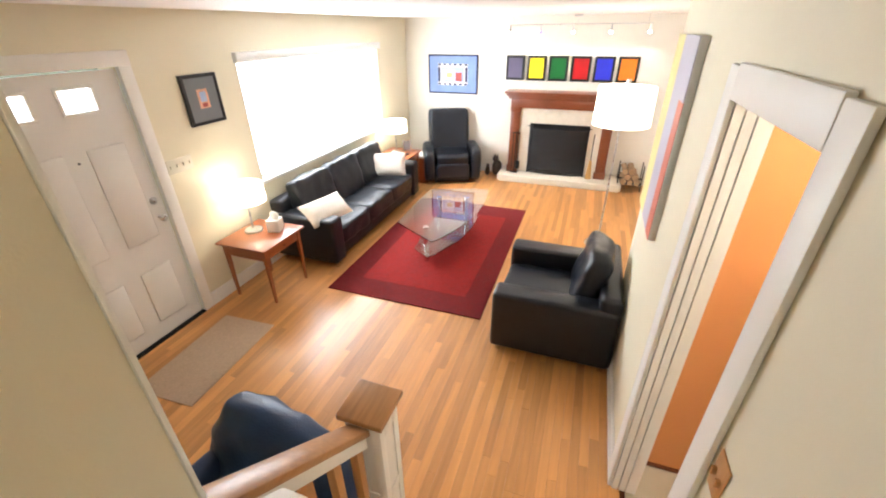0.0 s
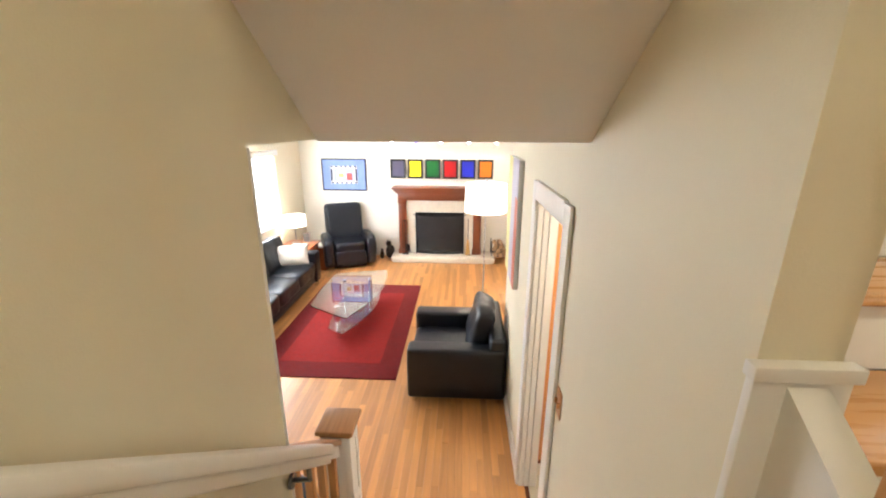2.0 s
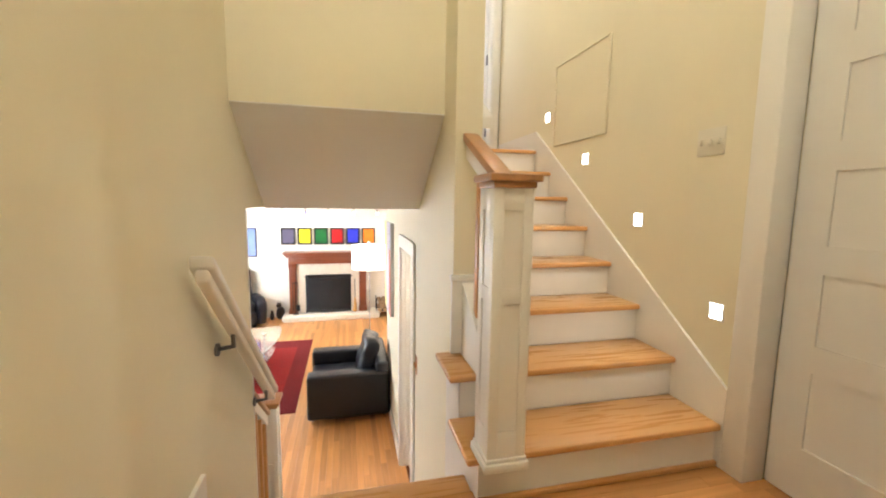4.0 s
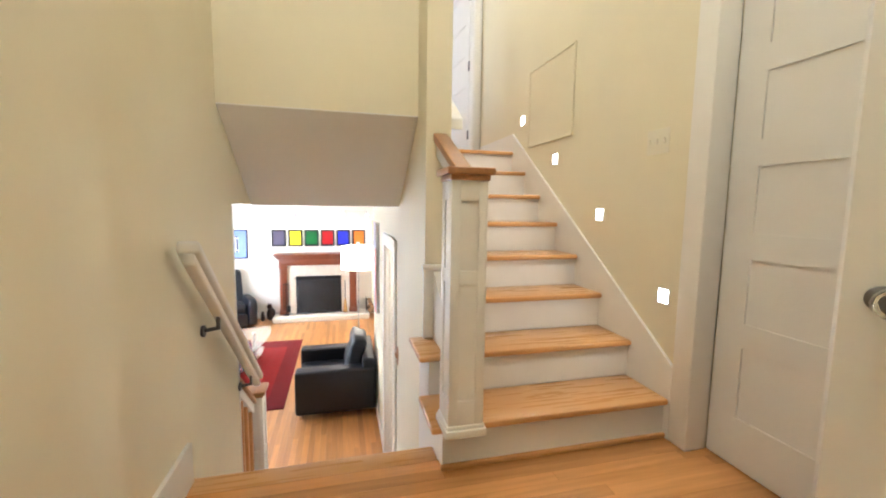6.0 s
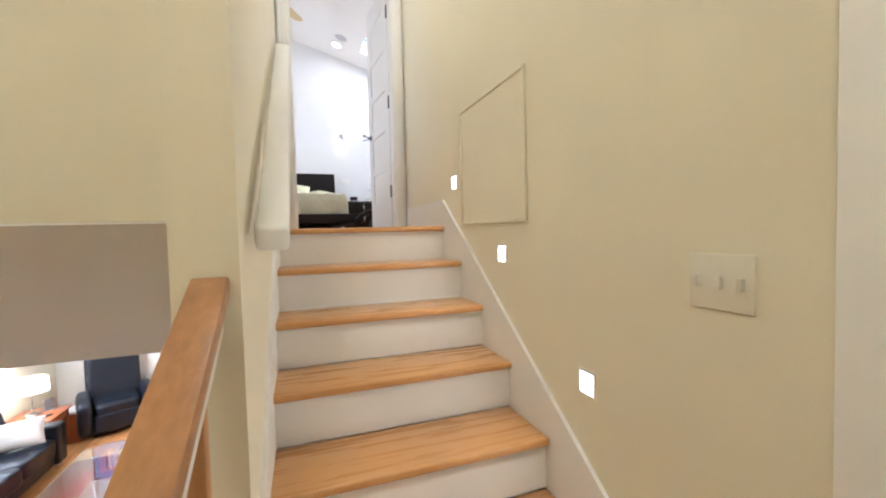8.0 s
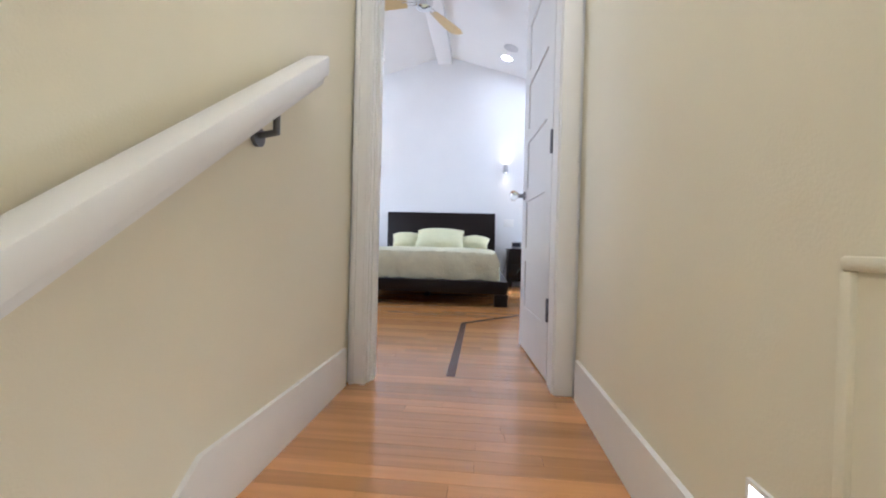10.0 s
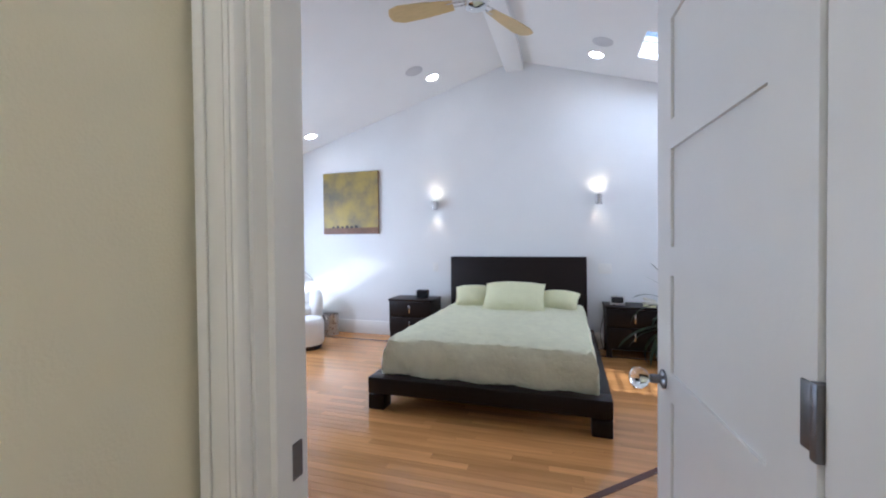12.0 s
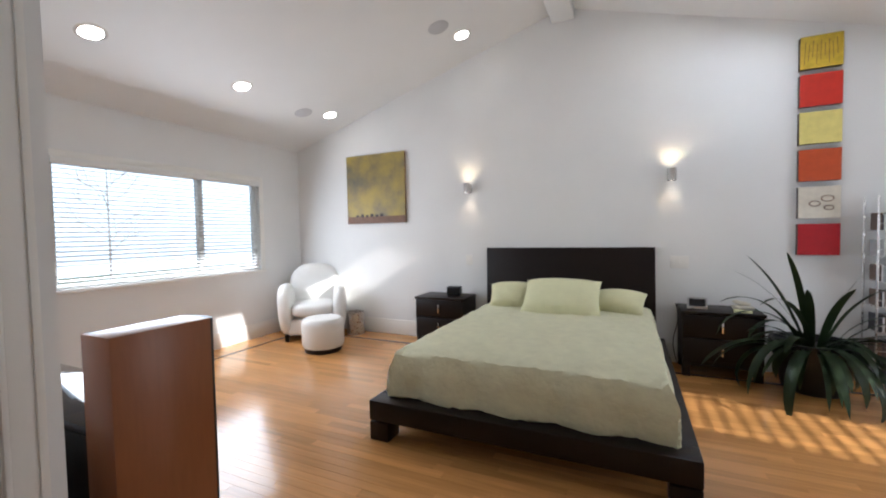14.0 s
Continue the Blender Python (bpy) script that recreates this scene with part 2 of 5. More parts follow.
def pillow(sx, sy, sz, at, turn, seed=0.0):
    """A cushion with flat pointed corners; sx by sz, sy thick."""
    bm = bmesh.new()
    bmesh.ops.create_grid(bm, x_segments=16, y_segments=12, size=1.0)
    back = bmesh.ops.duplicate(bm, geom=bm.verts[:] + bm.edges[:] + bm.faces[:])["geom"]
    back = {g for g in back if isinstance(g, bmesh.types.BMVert)}
    for v in bm.verts:
        u, w = v.co.x, v.co.y
        swell = ((1 - u ** 2) * (1 - w ** 2)) ** 0.42
        pull = 1 - 0.06 * (1 - abs(u) ** 2) * abs(w) ** 3 - 0.06 * (1 - abs(w) ** 2) * abs(u) ** 3
        wr = 0.02 * noise.noise(Vector((u * 3 + seed, w * 3, seed)))
        y = (sy / 2) * swell * (1 + 6 * wr)
        v.co = Vector((u * pull * sx / 2, (y if v in back else -y), w * pull * sz / 2))
    bmesh.ops.remove_doubles(bm, verts=bm.verts, dist=0.0004)
    bmesh.ops.recalc_face_normals(bm, faces=bm.faces)
    bmesh.ops.transform(bm, matrix=Matrix.Translation(at) @ turn, verts=bm.verts)
    return bm


def extrude_poly(points, z0, z1, bevel=0.0):
    bm = bmesh.new()
    f = bm.faces.new([bm.verts.new((x, y, z0)) for x, y in points])
    up = bmesh.ops.extrude_face_region(bm, geom=[f])["geom"]
    bmesh.ops.translate(bm, vec=(0, 0, z1 - z0), verts=[g for g in up if isinstance(g, bmesh.types.BMVert)])
    bmesh.ops.recalc_face_normals(bm, faces=bm.faces)
    if bevel:
        bmesh.ops.bevel(bm, geom=bm.edges[:], offset=bevel, segments=2, affect="EDGES", profile=0.5)
    return bm


def prism_x(points, x0, x1):
    """A solid with a (y, z) profile, from x0 to x1."""
    bm = extrude_poly(points, x0, x1)
    for v in bm.verts:
        v.co = Vector((v.co.z, v.co.x, v.co.y))
    bmesh.ops.recalc_face_normals(bm, faces=bm.faces)
    return bm


def prism_y(points, y0, y1):
    """A solid with an (x, z) profile, from y0 to y1."""
    bm = extrude_poly(points, y0, y1)
    for v in bm.verts:
        v.co = Vector((v.co.x, v.co.z, v.co.y))
    bmesh.ops.recalc_face_normals(bm, faces=bm.faces)
    return bm


def mesh_of(name, bm, material, smooth=True):
    me = bpy.data.meshes.new(name)
    bm.to_mesh(me)
    bm.free()
    me.materials.append(material)
    if smooth:
        me.shade_smooth()
        me.set_sharp_from_angle(angle=radians(38))
    return me


def part(name, bm, material, parent=None, label="", smooth=True):
    ob = new(name, mesh_of(name, bm, material, smooth))
    if parent is not None:
        ob.parent = parent
    if label:
        tagged(ob, label)
    return ob


def structure(name, bm, material, label="", category=""):
    return tagged(part(name, bm, material), label, category, kind="structure")


def thing(name, at, label, category, turn=0, group=""):
    ob = new(name)
    ob.empty_display_size = 0.1
    ob.matrix_basis = pose(*at, 0, 0, turn)
    return tagged(ob, label, category, group)


RX90 = Matrix.Rotation(radians(90), 4, "X")
RY90 = Matrix.Rotation(radians(90), 4, "Y")
TX = Matrix.Translation

# ---- structure: living room ----
structure("wall_window", boxes((-3.30, -3.08, -0.7, 0.98, FL, LC), (-3.30, -3.08, 0.98, 1.92, 0.69, LC), (-3.30, -3.08, 1.92, 2.99, FL, LC), (-3.30, -3.08, 2.99, 5.78, FL, -0.5), (-3.30, -3.08, 2.99, 5.78, 0.70, LC), (-3.30, -3.08, 5.78, 6.97, FL, LC)), CREAM, "cream painted living room window wall", "wall")
structure("wall_fireplace", box(-3.08, 2.3, 6.85, 6.97, FL, LC), PALE, "pale painted wall behind the fireplace", "wall")
structure("wall_living_side", box(2.3, 2.42, 2.63, 6.97, FL, LC), PALE, "plain pale side wall", "wall")
structure("wall_living_return", box(0.65, 2.3, 2.63, 2.75, FL, LC), PALE, "plain pale return wall", "wall")
structure("wall_living_rear", box(-3.08, -0.57, -0.82, -0.70, FL, LC), CREAM, "plain cream rear wall", "wall")
structure("ceiling_living", boxes((-3.08, -0.57, -0.7, 0.62, LC, LC + 0.1), (-3.08, 2.3, 0.62, 6.85, LC, LC + 0.1)), CEIL, "smooth white living room ceiling", "ceiling")
structure("wall_stair_left", boxes((-0.57, -0.45, -3.6, 0.0, FL, SC), (-0.57, -0.45, 0.0, 0.5, LC + 0.002, SC)), CREAM, "cream stair wall with a square end", "wall")
structure("wall_stair_middle", boxes((0.525, 0.65, -0.43, 0.70, FL, SC), (0.525, 0.65, 0.70, 1.40, 0.70, SC), (0.525, 0.65, 1.40, 1.79, FL, SC), (0.525, 0.65, 1.79, 2.75, FL, LC)), CREAM, "cream wall between the two stair flights", "wall")
structure("wall_soffit", prism_x([(-0.214, SC), (-0.214, 1.525), (0.5, LC), (0.62, LC), (0.62, SC)], -0.45, 0.525), CREAM, "sloping soffit over the lower stairs", "wall")
structure("wall_stair_right", boxes((1.57, 1.72, -0.95, 1.79, FL, SC), (1.68, 1.72, -1.045, -0.95, FL, SC), (1.60, 1.68, -1.045, -0.95, 2.17, SC), (1.64, 1.70, -1.83, -1.05, 2.06, SC), (1.71, 1.76, -1.83, -0.96, -0.2, SC), (1.64, 1.76, -3.6, -1.83, -0.2, SC)), CREAM, "cream wall beside the upper stairs", "wall")
structure("wall_landing_rear", box(-0.57, 1.76, -3.72, -3.6, -0.2, SC), CREAM, "plain cream wall at the back of the landing", "wall")
structure("ceiling_stairwell", box(-0.57, 1.76, -3.72, 1.91, SC, SC + 0.1), CEIL, "white stairwell ceiling", "ceiling")
structure("wall_orange", box(0.65, 1.9, 1.60, 1.72, FL, 0.955), ORANGE, "bright orange painted wall", "wall")
structure("wall_hall_side", boxes((1.9, 2.0, 0.5, 1.72, FL, 0.96), (0.65, 1.9, 0.5, 0.6, FL, 0.95)), PALE, "plain hall wall", "wall")
structure("ceiling_hall", box(0.65, 2.0, 0.5, 1.72, 0.96, 1.03), CEIL, "white hall ceiling", "ceiling")
structure("floor_hall", box(0.60, 2.0, 0.0, 1.72, FL - 0.1, FL - 0.004), TILE, "pale tiled hall floor", "floor")
structure("baseboard", boxes((-3.08, -3.06, 2.0, 6.85, FL, FL + 0.13), bevel=0.004), TRIM, "white painted baseboard", "baseboard")
structure("baseboard_fireplace", boxes((-3.06, -1.13, 6.828, 6.85, FL, FL + 0.13), bevel=0.004), TRIM, "white painted baseboard", "baseboard")
structure("baseboard_stair_wall", boxes((0.505, 0.525, 1.48, 2.75, FL, FL + 0.13), bevel=0.004), TRIM, "white painted baseboard", "baseboard")
structure("baseboard_landing", boxes((-0.45, -0.432, -3.58, -0.78, 0, 0.16), bevel=0.004), TRIM, "white painted baseboard", "baseboard")
structure("trim_wall_end", boxes((-0.575, -0.445, 0.001, 0.010, FL, LC - 0.004), bevel=0.003), TRIM, "white trim on the stair wall end", "trim")

structure("ceiling_soffit", prism_x([(-0.216, 1.519), (0.498, 1.041), (0.498, 1.046), (-0.216, 1.524)], -0.449, 0.524), CEIL, "white sloping soffit panel over the stairs", "ceiling")

# door opening in the stair wall
tr = structure("trim_doorway", boxes((0.505, 0.524, 1.38, 1.48, FL, 0.79), (0.505, 0.524, 0.61, 0.71, FL, 0.79), (0.503, 0.524, 0.71, 1.38, 0.69, 0.80), bevel=0.004), TRIM, "white painted doorway casing", "trim")
jamb = structure("trim_doorway_jamb", boxes((0.526, 0.556, 1.37, 1.40, FL, 0.70), (0.562, 0.594, 1.37, 1.40, FL, 0.70), (0.600, 0.65, 1.37, 1.40, FL, 0.70), (0.526, 0.65, 0.70, 0.72, FL, 0.70), (0.526, 0.65, 0.72, 1.37, 0.685, 0.70)), TRIM, "white grooved pocket door jamb", "trim")
structure("trim_orange_base", box(0.65, 1.9, 1.585, 1.60, FL, FL + 0.02), MAHOG, "dark wooden shoe moulding", "trim")

# front door
fd = thing("door_1", (-3.12, 1.0, FL), "white six panel front door with small square lights", "door")
fd["kind"] = "structure"
part("slab", boxes((-0.03, 0.012, 0.0, 0.90, 0.012, 1.86), (-0.03, 0.012, 0.0, 0.22, 1.86, 2.0), (-0.03, 0.012, 0.32, 0.50, 1.86, 2.0), (-0.03, 0.012, 0.70, 0.90, 1.86, 2.0), (-0.03, 0.012, 0, 0.9, 2.0, 2.10)), DOORW, fd)
for y0, y1 in ((0.22, 0.32), (0.50, 0.70)):
    # the pane's glow is emission, in place of daylight behind it
    part("pane", box(-0.015, -0.009, y0, y1, 1.86, 2.0), DAYGLOW, fd, "frosted pane with emitted daylight glow")
    part("pane_frame", boxes((0.012, 0.022, y0 - 0.02, y1 + 0.02, 1.84, 1.86), (0.012, 0.022, y0 - 0.02, y1 + 0.02, 2.0, 2.02), (0.012, 0.022, y0 - 0.02, y0, 1.86, 2.0), (0.012, 0.022, y1, y1 + 0.02, 1.86, 2.0), bevel=0.003), TRIM, fd)
for y0 in (0.12, 0.52):
    for z0, z1 in ((0.15, 0.62), (0.86, 1.62)):
        part("panel", box(0.010, 0.020, y0, y0 + 0.26, z0, z1, 0.008), DOORW, fd)
part("knob", lathe([(0.012, 0), (0.012, 0.03), (0.028, 0.045), (0.03, 0.06), (0.018, 0.072)]), STEEL, fd, "brushed steel knob").matrix_basis = TX((0.012, 0.83, 1.0)) @ RY90
part("deadbolt", lathe([(0.03, 0), (0.03, 0.012), (0.02, 0.02), (0.01, 0.03)]), STEEL, fd, "brushed steel deadbolt").matrix_basis = TX((0.012, 0.83, 1.14)) @ RY90
part("peephole", lathe([(0.008, 0), (0.008, 0.006)]), HINGE, fd).matrix_basis = TX((0.012, 0.45, 1.55)) @ RY90
structure("trim_front_door", boxes((-3.10, -3.06, 1.905, 2.0, FL, 0.78), (-3.10, -3.06, 0.9, 0.99, FL, 0.78), (-3.10, -3.056, 0.9, 2.0, 0.685, 0.785), bevel=0.005), TRIM, "white front door casing", "trim")
structure("trim_threshold", box(-3.20, -3.06, 0.99, 1.905, FL, FL + 0.012, 0.003), IRON, "dark metal door threshold", "trim")

# living room window with roller shade
lw = thing("window_1", (-3.08, 2.99, -0.5), "wide window with a bright lowered white shade", "window")
lw["kind"] = "structure"
# the shade emits light to look lit from outside
part("shade", box(-0.035, -0.03, 0.03, 2.76, 0.05, 1.14), DAYGLOW, lw, "white roller shade with emitted daylight glow")
part("headrail", box(-0.04, 0.05, -0.03, 2.82, 1.13, 1.22, 0.01), BLINDW, lw)
part("bottom_bar", box(-0.045, -0.02, 0.03, 2.76, 0.03, 0.055, 0.006), BLINDW, lw)
part("window_sill", box(-0.2, 0.04, -0.04, 2.83, -0.03, 0.002, 0.006), TRIM, lw)
part("window_frame", boxes((-0.20, -0.12, 0, 0.05, 0.0, 1.2), (-0.20, -0.12, 2.74, 2.79, 0.0, 1.2), (-0.20, -0.12, 0.05, 2.74, 0.0, 0.05), (-0.20, -0.12, 0.05, 2.74, 1.15, 1.2), (-0.19, -0.13, 1.37, 1.42, 0.05, 1.15)), TRIM, lw)
pn = part("pane", box(-0.165, -0.16, 0.05, 2.74, 0.05, 1.15), GLASS, lw)
pn.visible_shadow = False

# ---- structure: stairs ----
UP = [0.87 - 0.2597 * (8 - k) for k in range(0, 9)]
RUN = 0.2597
stair = thing("staircase", (0, 0, 0), "upper staircase with oak treads and white risers", "staircase")
stair["kind"] = "structure"
for k in range(1, 8):
    x0 = 0.45 if k <= 2 else 0.652
    part("tread", box(x0, 1.556, UP[k], UP[k] + RUN + 0.028, 0.19 * k - 0.028, 0.19 * k, 0.009, 3), OAK, stair)
for k in range(1, 9):
    x0 = 0.50 if k <= 2 else 0.652
    part("riser", box(x0, 1.556, UP[k] + 0.028, UP[k] + 0.046, 0.19 * (k - 1), 0.19 * k - 0.028), TRIM, stair)
part("nosing", box(0.652, 1.556, UP[8], UP[8] + 0.09, BF - 0.028, BF, 0.009, 3), OAK, stair)
part("carcass", prism_x([(UP[1] + 0.05, -0.3), (UP[1] + 0.05, -0.07), (UP[8] + 0.05, 1.25), (UP[8] + 0.05, 1.06), (0.2, 0.50), (-0.43, -0.3)], 0.655, 1.55), TRIM, stair)
part("side_panel", boxes((0.50, 0.655, UP[1] + 0.046, UP[2] + 0.03, FL, 0.162), (0.50, 0.655, UP[2] + 0.03, -0.43, FL, 0.352)), TRIM, stair)
part("shoe_moulding", box(0.49, 1.56, UP[1] + 0.008, UP[1] + 0.028, 0.0, 0.022, 0.006), OAK, stair)


def skirt(x0, x1, y_from):
    z = lambda y: 1.52 + (y - 0.87) * 0.19 / RUN + 0.155
    return prism_x([(y_from, z(y_from) - 0.45), (y_from, z(y_from)), (0.90, 1.672), (1.74, 1.672), (1.74, BF - 0.001), (0.9, BF - 0.2), (0.5, 1.0)], x0, x1)


structure("trim_skirt_right", skirt(1.556, 1.57, -0.95), TRIM, "white stair skirting board", "trim")
structure("trim_skirt_left", skirt(0.65, 0.662, -0.43), TRIM, "white stair skirting board", "trim")
structure("trim_wall_post", boxes((0.515, 0.66, -0.447, -0.428, 0.385, 0.735), (0.508, 0.667, -0.455, -0.428, 0.735, 0.76), bevel=0.003), TRIM, "white trim on the foot of the wall", "trim")

low = thing("staircase", (0, 0, 0), "lower staircase down to the living room", "staircase")
low["kind"] = "structure"
LR, LT = 1.43 / 7, 0.215
for k in range(1, 7):
    y0 = -0.78 + LT * (k - 1)
    part("tread", box(-0.45, 0.50, y0 - 0.03, y0 + LT + 0.025, -LR * k - 0.028, -LR * k, 0.008, 2), OAK, low)
for k in range(0, 7):
    y0 = -0.78 + LT * k
    part("riser", box(-0.45, 0.50, y0 - 0.018, y0, -LR * (k + 1), -LR * k - 0.028), TRIM, low)
part("nosing", box(-0.45, 0.498, -0.87, -0.755, -0.028, 0.0, 0.009, 3), OAK, low)


def newel(name, x, y, z0, z1, label):
    p = thing(name, (x, y, z0), label, "newel post")
    h = z1 - z0
    r = 0.068
    part("shaft", box(-r + 0.006, r - 0.006, -r + 0.006, r - 0.006, 0, h - 0.045), TRIM, p)
    part("base_moulding", boxes((-r - 0.012, r + 0.012, -r - 0.012, r + 0.012, 0, 0.03), (-r - 0.006, r + 0.006, -r - 0.006, r + 0.006, 0.03, 0.045), bevel=0.004), TRIM, p)
    split = h * 0.58
    for a in range(4):
        q = part("stile_frame", boxes((-r, -r + 0.034, -r, -r + 0.0055, 0.045, h - 0.045), (r - 0.034, r - 0.0056, -r, -r + 0.0055, 0.045, h - 0.045), (-r + 0.034, r - 0.034, -r, -r + 0.0055, h - 0.115, h - 0.045), (-r + 0.034, r - 0.034, -r, -r + 0.0055, 0.045, 0.14), (-r + 0.034, r - 0.034, -r, -r + 0.0055, split, split + 0.05), bevel=0.001), TRIM, p)
        q.matrix_basis = Matrix.Rotation(a * math.pi / 2, 4, "Z")
    part("neck", box(-r - 0.006, r + 0.006, -r - 0.006, r + 0.006, h - 0.045, h - 0.024, 0.005), OAK_Y, p, "oak moulding")
    part("cap", box(-0.088, 0.088, -0.088, 0.088, h - 0.025, h, 0.005, 3), OAK_Y, p, "square oak cap")
    return p


newel("newel_post", 0.562, -0.955, 0.19, 1.187, "white square newel post with flat oak cap")
newel("newel_post", -0.50, 0.61, FL, -0.26, "white square newel post with flat oak cap")


def sloped(a, b, w, h, up=0.0, bevel=0.006):
    """A bar from a to b in a plane of one x, upright section w wide and h high."""
    a, b = Vector(a), Vector(b)
    pts = [(a.y, a.z + up), (b.y, b.z + up), (b.y, b.z + up + h), (a.y, a.z + up + h)]
    bm = prism_x(pts, a.x - w / 2, a.x + w / 2)
    if bevel:
        bmesh.ops.bevel(bm, geom=bm.edges[:], offset=bevel, segments=2, affect="EDGES", profile=0.5)
    return bm


br = thing("stair_railing", (0, 0, 0), "short oak stair rail between newel and wall", "railing")
part("handrail", sloped((0.595, -0.87, 1.150), (0.595, -0.43, 1.365), 0.07, 0.04), OAK_Y, br)
part("subrail", sloped((0.595, -0.87, 1.075), (0.595, -0.43, 1.29), 0.04, 0.075, bevel=0.003), TRIM, br)
for y in (-0.74, -0.60):
    part("baluster", box(0.577, 0.612, y - 0.017, y + 0.017, 0.50 + (y + 0.74) * 0.72, 1.082 + (y + 0.87) * 0.49, 0.003), OAK_Z, br)
part("bottom_rail", prism_x([(-0.886, 0.191), (-0.68, 0.191), (-0.68, 0.381), (-0.432, 0.381), (-0.432, 0.735), (-0.886, 0.408)], 0.565, 0.625), TRIM, br, "white closed bottom rail")
br2 = thing("stair_railing", (0, 0, 0), "oak capped railing beside the lower stairs", "railing")
part("handrail", sloped((-0.51, 0.012, 0.091), (-0.51, 0.54, -0.345), 0.085, 0.035), OAK_Y, br2)
part("subrail", sloped((-0.51, 0.012, 0.021), (-0.51, 0.54, -0.415), 0.05, 0.07, bevel=0.003), TRIM, br2)
for y in (0.14, 0.26, 0.38, 0.50):
    part("baluster", box(-0.527, -0.493, y - 0.017, y + 0.017, FL + max(0, 0.55 - y) * 0.95 - 0.25, -0.01 - (y - 0.05) * 0.827, 0.003), OAK_Z, br2)


def wall_rail(a, b, side, label, ends, lip=0.044):
    r = thing("handrail", (0, 0, 0), label, "handrail")
    part("rail", sloped(Vector(a) + (Vector(b) - Vector(a)) * (0.0 if lip < 0.05 else 0.06), b, 0.042, 0.042, up=-0.045, bevel=0.008), TRIM, r)
    part("rail_lip", sloped(a, b, 0.076, lip, up=0.04 - lip, bevel=0.010), TRIM, r)
    a, b = Vector(a), Vector(b)
    for f in ends:
        p = a.lerp(b, f)
        wall = p.x + side * (0.067 if lip < 0.05 else 0.056)
        bm = rod((wall, p.y, p.z - 0.10), (p.x, p.y, p.z - 0.09), 0.008)
        rod((p.x, p.y, p.z - 0.095), (p.x, p.y, p.z - 0.04), 0.008, bm=bm)
        cyl(0.024, 0.024, 0, 0.01, 16, TX((wall - side * 0.005, p.y, p.z - 0.10)) @ Matrix.Rotation(math.pi / 2, 4, "Y"), bm)
        part("bracket", bm, HINGE, r, "dull steel bracket")


wall_rail((-0.383, -0.87, 0.885), (-0.383, 0.13, 0.005), -1, "white handrail on steel brackets", (0.30, 0.86))
wall_rail((0.706, -0.32, 1.465), (0.706, 1.30, 2.60), -1, "white wall handrail on steel brackets", (0.12, 0.86), 0.06)

for y, z in ((-0.86, 0.65), (-0.35, 1.015), (0.18, 1.385), (0.72, 1.75)):
    s = thing("step_light", (1.57, y, z), "small square lit step light", "light", group="step lights on the stair wall")
    part("frame", boxes((-0.006, 0, -0.036, 0.036, -0.038, -0.031), (-0.006, 0, -0.036, 0.036, 0.031, 0.038), (-0.006, 0, -0.036, -0.029, -0.031, 0.031), (-0.006, 0, 0.029, 0.036, -0.031, 0.031)), TRIM, s)
    part("lens", box(-0.004, 0, -0.029, 0.029, -0.031, 0.031), STEPL, s, "glowing lens")
    lamp("step_light_glow", "AREA", (1.562, y, z), 0.35, (1.0, 0.93, 0.82), 0.055, target=(0.8, y, z - 0.05))

hatch = thing("access_panel", (1.57, 0.295, 1.805), "cream painted access panel with moulded frame", "panel")
part("board", box(-0.006, 0, -0.305, 0.305, -0.275, 0.275), CREAM, hatch)
part("moulding", boxes((-0.013, 0, -0.32, 0.32, -0.29, -0.275), (-0.013, 0, -0.32, 0.32, 0.275, 0.29), (-0.013, 0, -0.32, -0.305, -0.275, 0.275), (-0.013, 0, 0.305, 0.32, -0.275, 0.275), bevel=0.004), CREAM, hatch)


def switch_plate(at, turn, w, n, label, h=0.115, name="switch_plate", m=None):
    s = thing(name, at, label, "switch", turn)
    part("plate", box(-w / 2, w / 2, -0.006, 0, -h / 2, h / 2, 0.003), m or PLATE, s)
    for i in range(n):
        x = (i - (n - 1) / 2) * w / n
        part("toggle", box(x - 0.006, x + 0.006, -0.018, -0.006, -0.012, 0.012, 0.002), m or PLATE, s)
    return s


switch_plate((1.57, -0.76, 1.365), -90, 0.135, 3, "ivory triple switch plate on cream wall")
switch_plate((0.525, 0.555, -0.08), -90, 0.075, 2, "oak outlet plate on pale wall", m=OAK_Z, h=0.13)
switch_plate((-3.08, 2.13, -0.08), 90, 0.24, 4, "ivory wide four switch plate")


